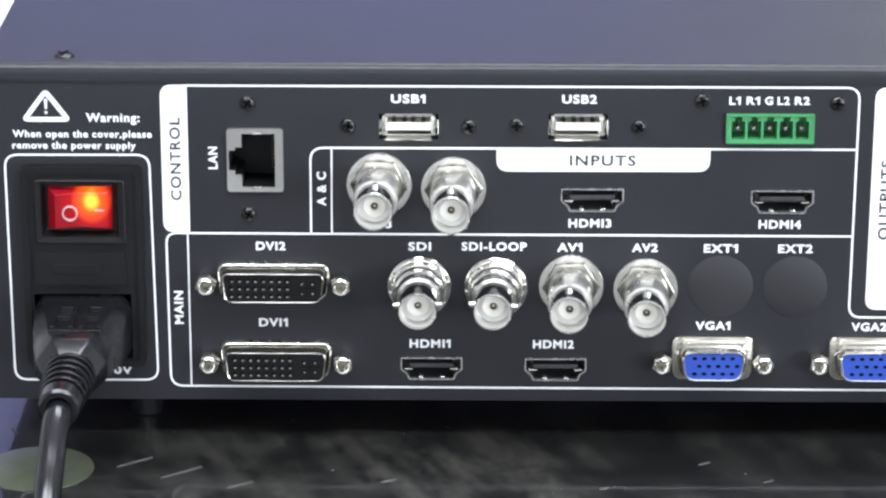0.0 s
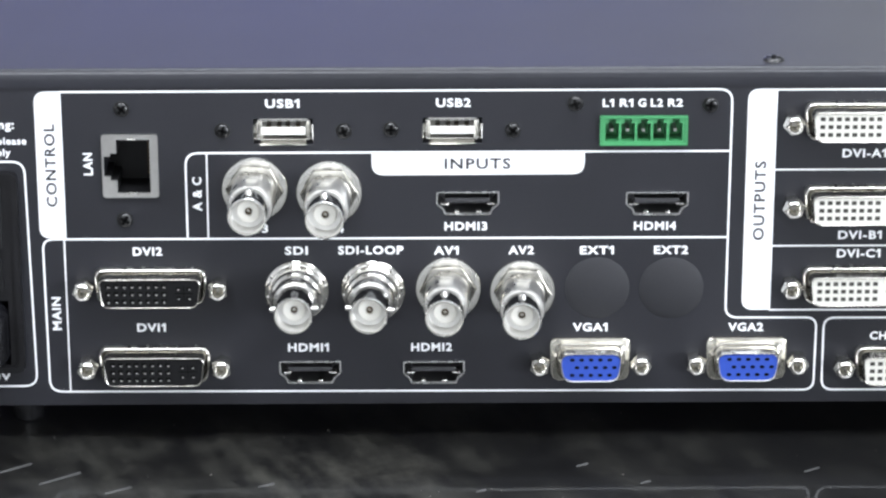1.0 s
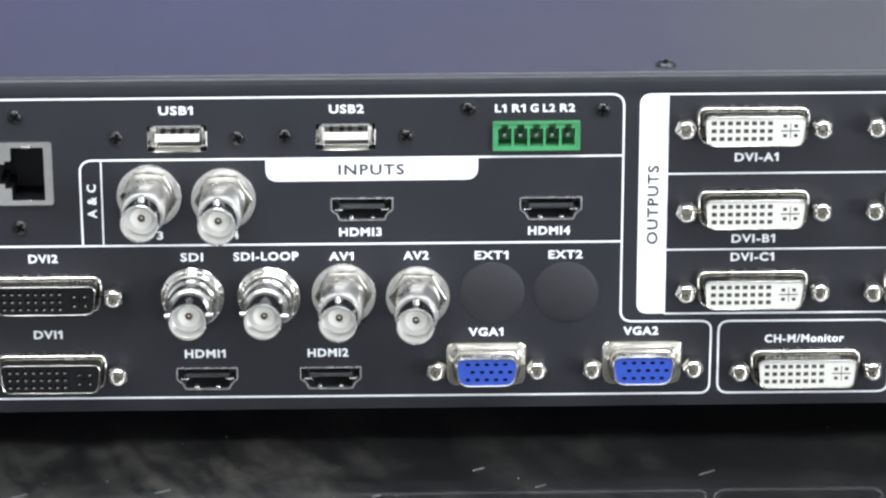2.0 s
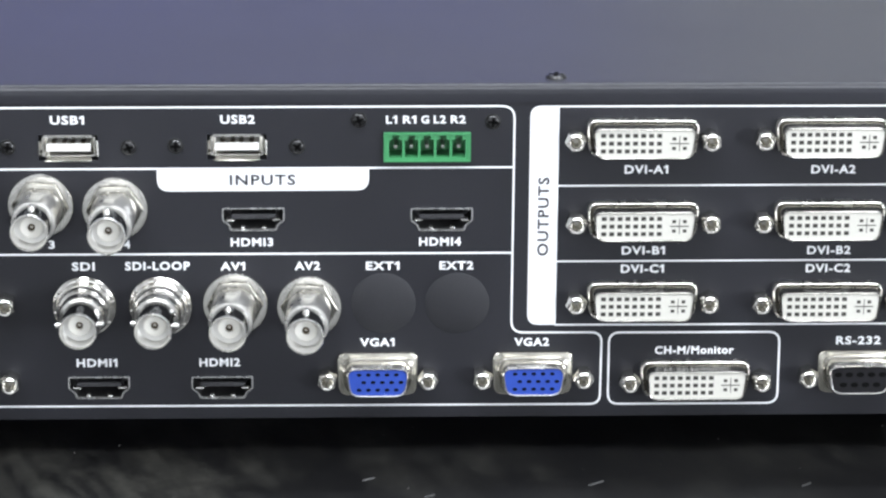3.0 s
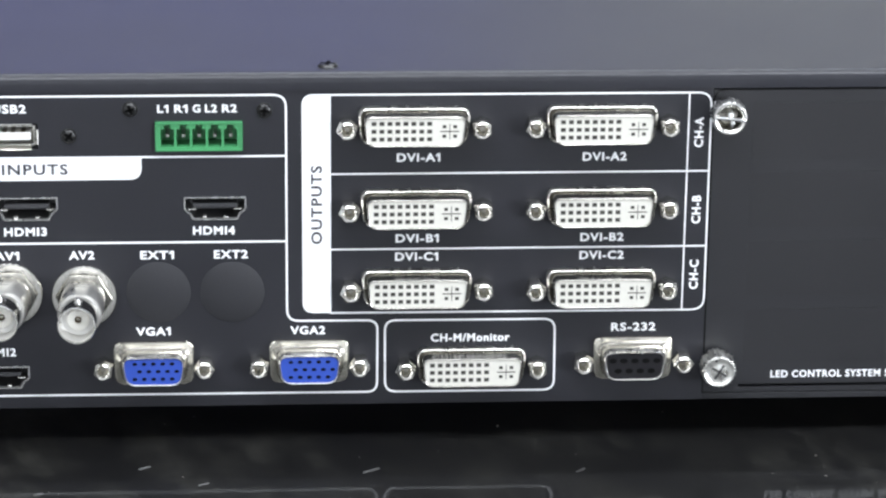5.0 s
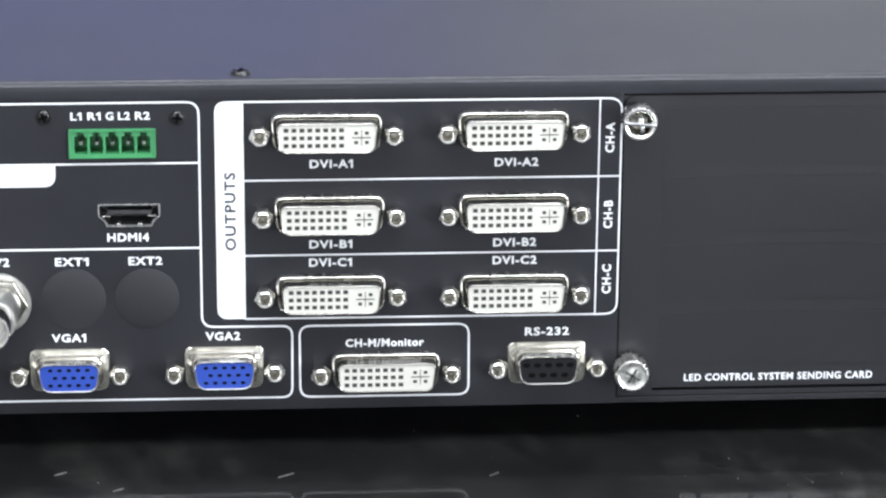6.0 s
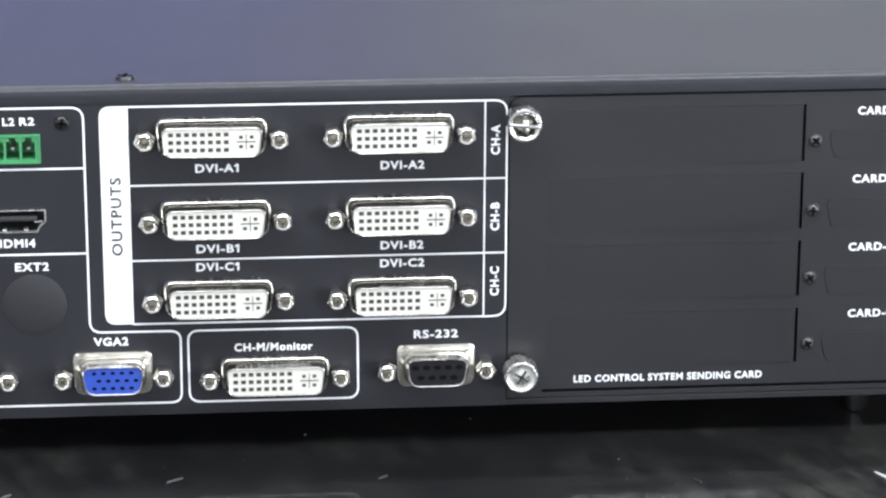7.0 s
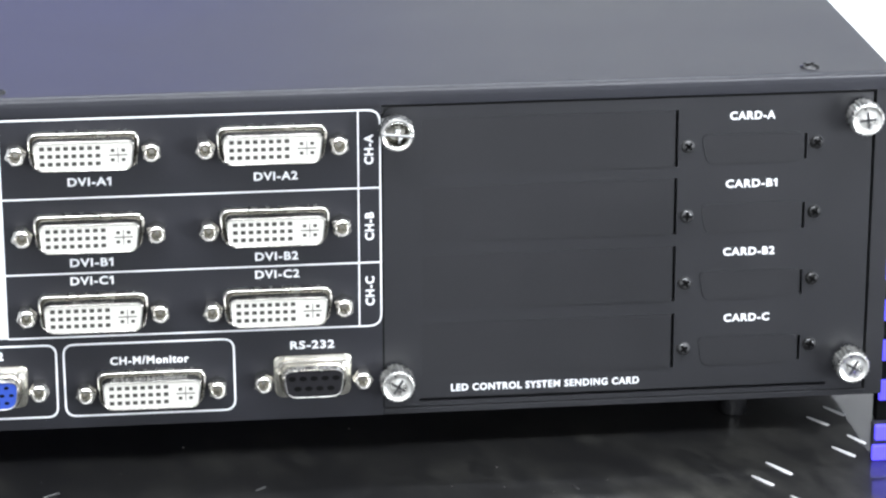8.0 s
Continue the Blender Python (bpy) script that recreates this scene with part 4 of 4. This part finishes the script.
printed("warning_sign", outline([(11.9, 77.6), (22.3, 77.6), (17.1, 84.5)], 0.8, True, 1.15))
printed("warning_sign", lambda bm: (prism(bm, [(16.85, 80.2), (17.35, 80.2), (17.5, 82.7), (16.7, 82.7)], -0.07, 0.02), prism(bm, rect(16.8, 17.4, 79.0, 79.6), -0.07, 0.02)))


def text_mesh(body, bold, spread=0.0):
    cu = bpy.data.curves.new("text", "FONT")
    cu.body, cu.size, cu.resolution_u, cu.offset, cu.space_character = body, 10.0, 3, bold, 1.0 + spread
    tmp = bpy.data.objects.new("text", cu)
    me = bpy.data.meshes.new_from_object(tmp)
    bpy.data.objects.remove(tmp)
    bpy.data.curves.remove(cu)
    return me


def span(me, k):
    c = [v.co[k] for v in me.vertices]
    return min(c), max(c)


CAP = {}


def lettering(body, x0, x1, z, cap, mat=WHITE, bold=0.28, up=False, parent=None, lift=0.07, spread=0.13):
    """Printed words from x0 to x1 round height z; up: they run upwards, x0 and x1 are heights and z the place across."""
    if bold not in CAP:
        h = text_mesh("H", bold)
        CAP[bold] = span(h, 1)
    lo, hi = CAP[bold]
    me = text_mesh(body, bold, spread)
    a, b = span(me, 0)
    sx, sz = (x1 - x0) / (b - a), cap / (hi - lo)
    bm = bmesh.new()
    bm.from_mesh(me)
    bpy.data.meshes.remove(me)
    for k, ch in enumerate(body):
        if ch == "1":  # give the plain figure its flag
            one, pre = text_mesh("1", bold), text_mesh(body[:k + 1], bold, spread)
            g1, (o0, o1) = span(pre, 0)[1], span(one, 0)
            g0, h = g1 - (o1 - o0), hi - lo
            quad(bm, [(g0 + 0.02, hi, 0), (g0 + 0.02, hi - 0.30 * h, 0), (g0 - 0.24 * h, hi - 0.42 * h, 0), (g0 - 0.24 * h, hi - 0.22 * h, 0)])
            bpy.data.meshes.remove(one)
            bpy.data.meshes.remove(pre)
    for v in bm.verts:
        p, q = x0 + (v.co.x - a) * sx, (v.co.y - (lo + hi) / 2) * sz
        v.co = (z - q, -lift, p) if up else (p, -lift, z + q)
    for f in bm.faces:
        f.normal_update()
        if f.normal.y > 0:
            f.normal_flip()
    me = bpy.data.meshes.new("printed_text")
    bm.to_mesh(me)
    bm.free()
    me.transform(Matrix.Diagonal((MM, MM, MM, 1)))
    me.materials.append(mat)
    ob = new("printed_text", me)
    ob.parent = parent or unit
    ob.location = Vector((0, 0, 0) if parent else HOME) * MM
    ob["label"] = "printed words " + body
    return ob


for body, x0, x1, z in (("USB1", 99.5, 107.7, 83.1), ("USB2", 140.3, 148.6, 83.15), ("HDMI3", 142.3, 152.6, 51.95), ("HDMI4", 188.2, 198.4, 51.85),
                        ("DVI2", 66.7, 73.8, 45.8), ("DVI1", 67.1, 74.1, 26.05), ("SDI", 103.6, 109.1, 45.85), ("SDI-LOOP", 116.5, 132.3, 45.9), ("AV1", 139.7, 145.7, 45.75),
                        ("AV2", 157.8, 164.0, 45.75), ("EXT1", 175.2, 183.4, 45.65), ("EXT2", 193.2, 201.5, 45.65), ("HDMI1", 103.9, 113.9, 20.65), ("HDMI2", 134.1, 144.1, 20.6),
                        ("VGA1", 173.7, 182.2, 25.65), ("VGA2", 211.8, 220.4, 25.5), ("DVI-A1", 238.0, 248.6, 70.1), ("DVI-B1", 237.8, 248.4, 49.3), ("DVI-C1", 237.7, 248.3, 44.55),
                        ("DVI-A2", 283.5, 294.3, 69.95), ("DVI-B2", 283.4, 294.1, 49.15), ("DVI-C2", 283.3, 294.3, 44.45), ("RS-232", 291.7, 302.8, 25.4)):
    lettering(body, x0, x1, z, 2.15)
lettering("CH-M/Monitor", 246.7, 266.3, 23.1, 2.1)
lettering("INPUTS", 142.3, 158.2, 67.85, 2.7, INK, 0.27, lift=0.1, spread=0.16)
for body, x0, x1 in (("L1", 180.1, 182.8), ("R1", 184.2, 187.4), ("G", 188.6, 190.5), ("L2", 191.6, 194.5), ("R2", 195.7, 199.3)):
    lettering(body, x0, x1, 82.95, 2.0)
lettering("CONTROL", 57.3, 78.2, 47.7, 2.6, INK, 0.27, True, lift=0.1, spread=0.16)
lettering("MAIN", 25.5, 34.1, 47.6, 2.2, up=True)
lettering("LAN", 65.3, 70.9, 56.7, 2.2, up=True)
lettering("A & C", 56.1, 64.7, 82.7, 2.2, up=True)
lettering("OUTPUTS", 48.0, 68.2, 218.4, 2.7, INK, 0.27, True, lift=0.1, spread=0.16)
for body, a, b in (("CH-A", 72.1, 79.8), ("CH-B", 52.4, 59.7), ("CH-C", 35.2, 42.9)):
    lettering(body, a, b, 311.9, 2.2, up=True)
lettering("Warning:", 26.6, 39.4, 78.1, 2.2)
lettering("When open the cover,please", 8.9, 42.2, 74.0, 1.8)
lettering("remove the power supply", 8.7, 38.3, 71.15, 1.8)
lettering("0V", 31.2, 35.8, 13.4, 2.1)
lettering("3", 98.1, 99.6, 51.55, 2.1)
lettering("4", 116.4, 117.9, 51.5, 2.1)
for body, x0, x1, z in (("CARD-A", 402.2, 413.7, 81.5), ("CARD-B1", 401.6, 414.7, 63.8), ("CARD-B2", 401.4, 414.6, 45.85), ("CARD-C", 402.0, 413.8, 28.1)):
    lettering(body, x0, x1, z, 2.1, parent=card)
lettering("LED CONTROL SYSTEM SENDING CARD", 332.3, 380.5, 12.25, 1.9, parent=card)


# ---- mains cord ----
def power_cord():
    root = tagged(empty("power_cord", (24, -40, PLATE_Z)), "black mains cord with moulded plug, pushed into the inlet", "power cord")
    off = (-24, 40, -PLATE_Z)

    def sect(y, x0, x1, z0, z1, c):
        return [(x0, y, z0 + c * 2), (x0 + c * 2, y, z0), (x1 - c * 2, y, z0), (x1, y, z0 + c * 2), (x1, y, z1 - c * 2.2), (x1 - c * 1.6, y, z1), (x0 + c * 1.6, y, z1), (x0, y, z1 - c * 2.2)]

    bm = bmesh.new()
    secs = [sect(8, 12.9, 36.0, 17.2, 33.3, 1.0), sect(-4, 12.9, 36.0, 17.2, 33.2, 1.2), sect(-14, 13.8, 35.2, 17.4, 33.3, 1.8), sect(-26, 15.4, 33.8, 18.2, 33.5, 2.3), sect(-31, 16.4, 33.4, 18.4, 33.4, 2.6), sect(-35, 18.8, 30.8, 19.6, 30.6, 2.4)]
    rings = [[bm.verts.new(p) for p in s] for s in secs]
    bm.faces.new(rings[0])
    bm.faces.new(rings[-1][::-1])
    for a, b in zip(rings, rings[1:]):
        for k in range(8):
            bm.faces.new((a[k], b[k], b[(k + 1) % 8], a[(k + 1) % 8]))
    bmesh.ops.bevel(bm, geom=[e for e in bm.edges], offset=0.5, segments=2, affect="EDGES", profile=0.5)
    plug = part("plug", bm, RUBBER, root, "moulded black plug", off, smooth=True)
    # raised mark on the plug's upper face: plain bars
    bm = bmesh.new()
    for x0, x1, y0, y1 in ((19.0, 20.2, -24, -9), (23.4, 24.6, -24, -9), (26.0, 27.2, -24, -9), (30.2, 31.4, -24, -9), (20.2, 23.4, -11, -9), (20.2, 23.4, -17.5, -15.5), (27.2, 30.2, -11, -9), (27.2, 30.2, -17.5, -15.5), (19.0, 31.4, -27.0, -25.5)):
        zz = 33.25 + 0.2 * (-(y0 + y1) / 2 - 2) / 24
        box(bm, x0, x1, y0, y1, zz - 0.5, zz + 0.5, 0.2)
    part("moulded_mark", bm, RUBBER, plug)
    # ribbed strain relief
    bm = bmesh.new()
    prof, y = [(6.2, -33.0)], -34.6
    for k in range(5):
        r = 6.2 - 0.24 * k
        prof += [(r - 0.15, y), (r, y - 0.3), (r, y - 1.4), (r - 0.15, y - 1.65), (r - 2.8, y - 1.75), (r - 2.8, y - 3.1)]
        y -= 3.2
    prof += [(5.0, y), (4.8, y - 4.4), (4.2, y - 5.0), (3.0, y - 5.0)]
    lathe(bm, [(r, q) for r, q in prof], seg=28)
    for v in bm.verts:
        t = (-33 - v.co.y) / 30
        v.co.x += 24.9 - 0.1 * t
        v.co.z += 25.0 + 2.2 * t - 2.0 * t * t
    part("strain_relief", bm, RUBBER, root, "ribbed strain relief", off, smooth=True)
    cu = bpy.data.curves.new("cable", "CURVE")
    cu.dimensions, cu.bevel_depth, cu.bevel_resolution, cu.resolution_u = "3D", 3.15, 6, 16
    sp = cu.splines.new("BEZIER")
    pts = [(24.8, -50, 25.4), (24.6, -60, 23.2), (24.3, -72, 15.0), (24.0, -90, 1.6), (22, -120, -0.2), (5, -170, -0.3), (-60, -205, -0.3), (-150, -215, -0.3)]
    sp.bezier_points.add(len(pts) - 1)
    for bp, p in zip(sp.bezier_points, pts):
        bp.co = p
        bp.handle_left_type = bp.handle_right_type = "AUTO"
    tmp = bpy.data.objects.new("cable", cu)
    me = bpy.data.meshes.new_from_object(tmp)
    bpy.data.objects.remove(tmp)
    bpy.data.curves.remove(cu)
    me.transform(Matrix.Diagonal((MM, MM, MM, 1)))
    me.materials.clear()
    me.materials.append(CABLE)
    me.shade_smooth()
    ob = new("cable", me)
    ob.parent = root
    ob.location = Vector(off) * MM
    ob["label"] = "round black cable"


power_cord()


# ---- blue LEDs beside the unit ----
def led_bar():
    root = tagged(empty("led_bar", (449, 6, PLATE_Z)), "upright black LED bar with lit blue lamps beside the unit", "LED bar")
    bm = bmesh.new()
    box(bm, -4.6, 6, 0, 4, 0, 62, 0.4)
    part("board", bm, DARK, root)
    for k in range(5):
        bm = bmesh.new()
        box(bm, -4.3, 1.0, -1.2, 0, 6 + 11 * k, 11.6 + 11 * k, 0.4)
        part("lamp", bm, LEDBLUE, root, "lit square blue lamp")


def led_block():
    root = tagged(empty("led_block", (446, -20, PLATE_Z)), "small black LED block with two lit blue lamps", "LED block")
    bm = bmesh.new()
    box(bm, -9.2, 14, 0, 2.2, 0, 9.9, 0.3)
    part("board", bm, CARD, root)
    for x, z in ((-9.4, 0.2), (-8.8, 5.6)):
        bm = bmesh.new()
        box(bm, x, -2.5, -1.4, 0, z, z + 4.2, 0.5)
        part("lamp", bm, LEDBLUE, root, "lit square blue lamp")


led_bar()
led_block()
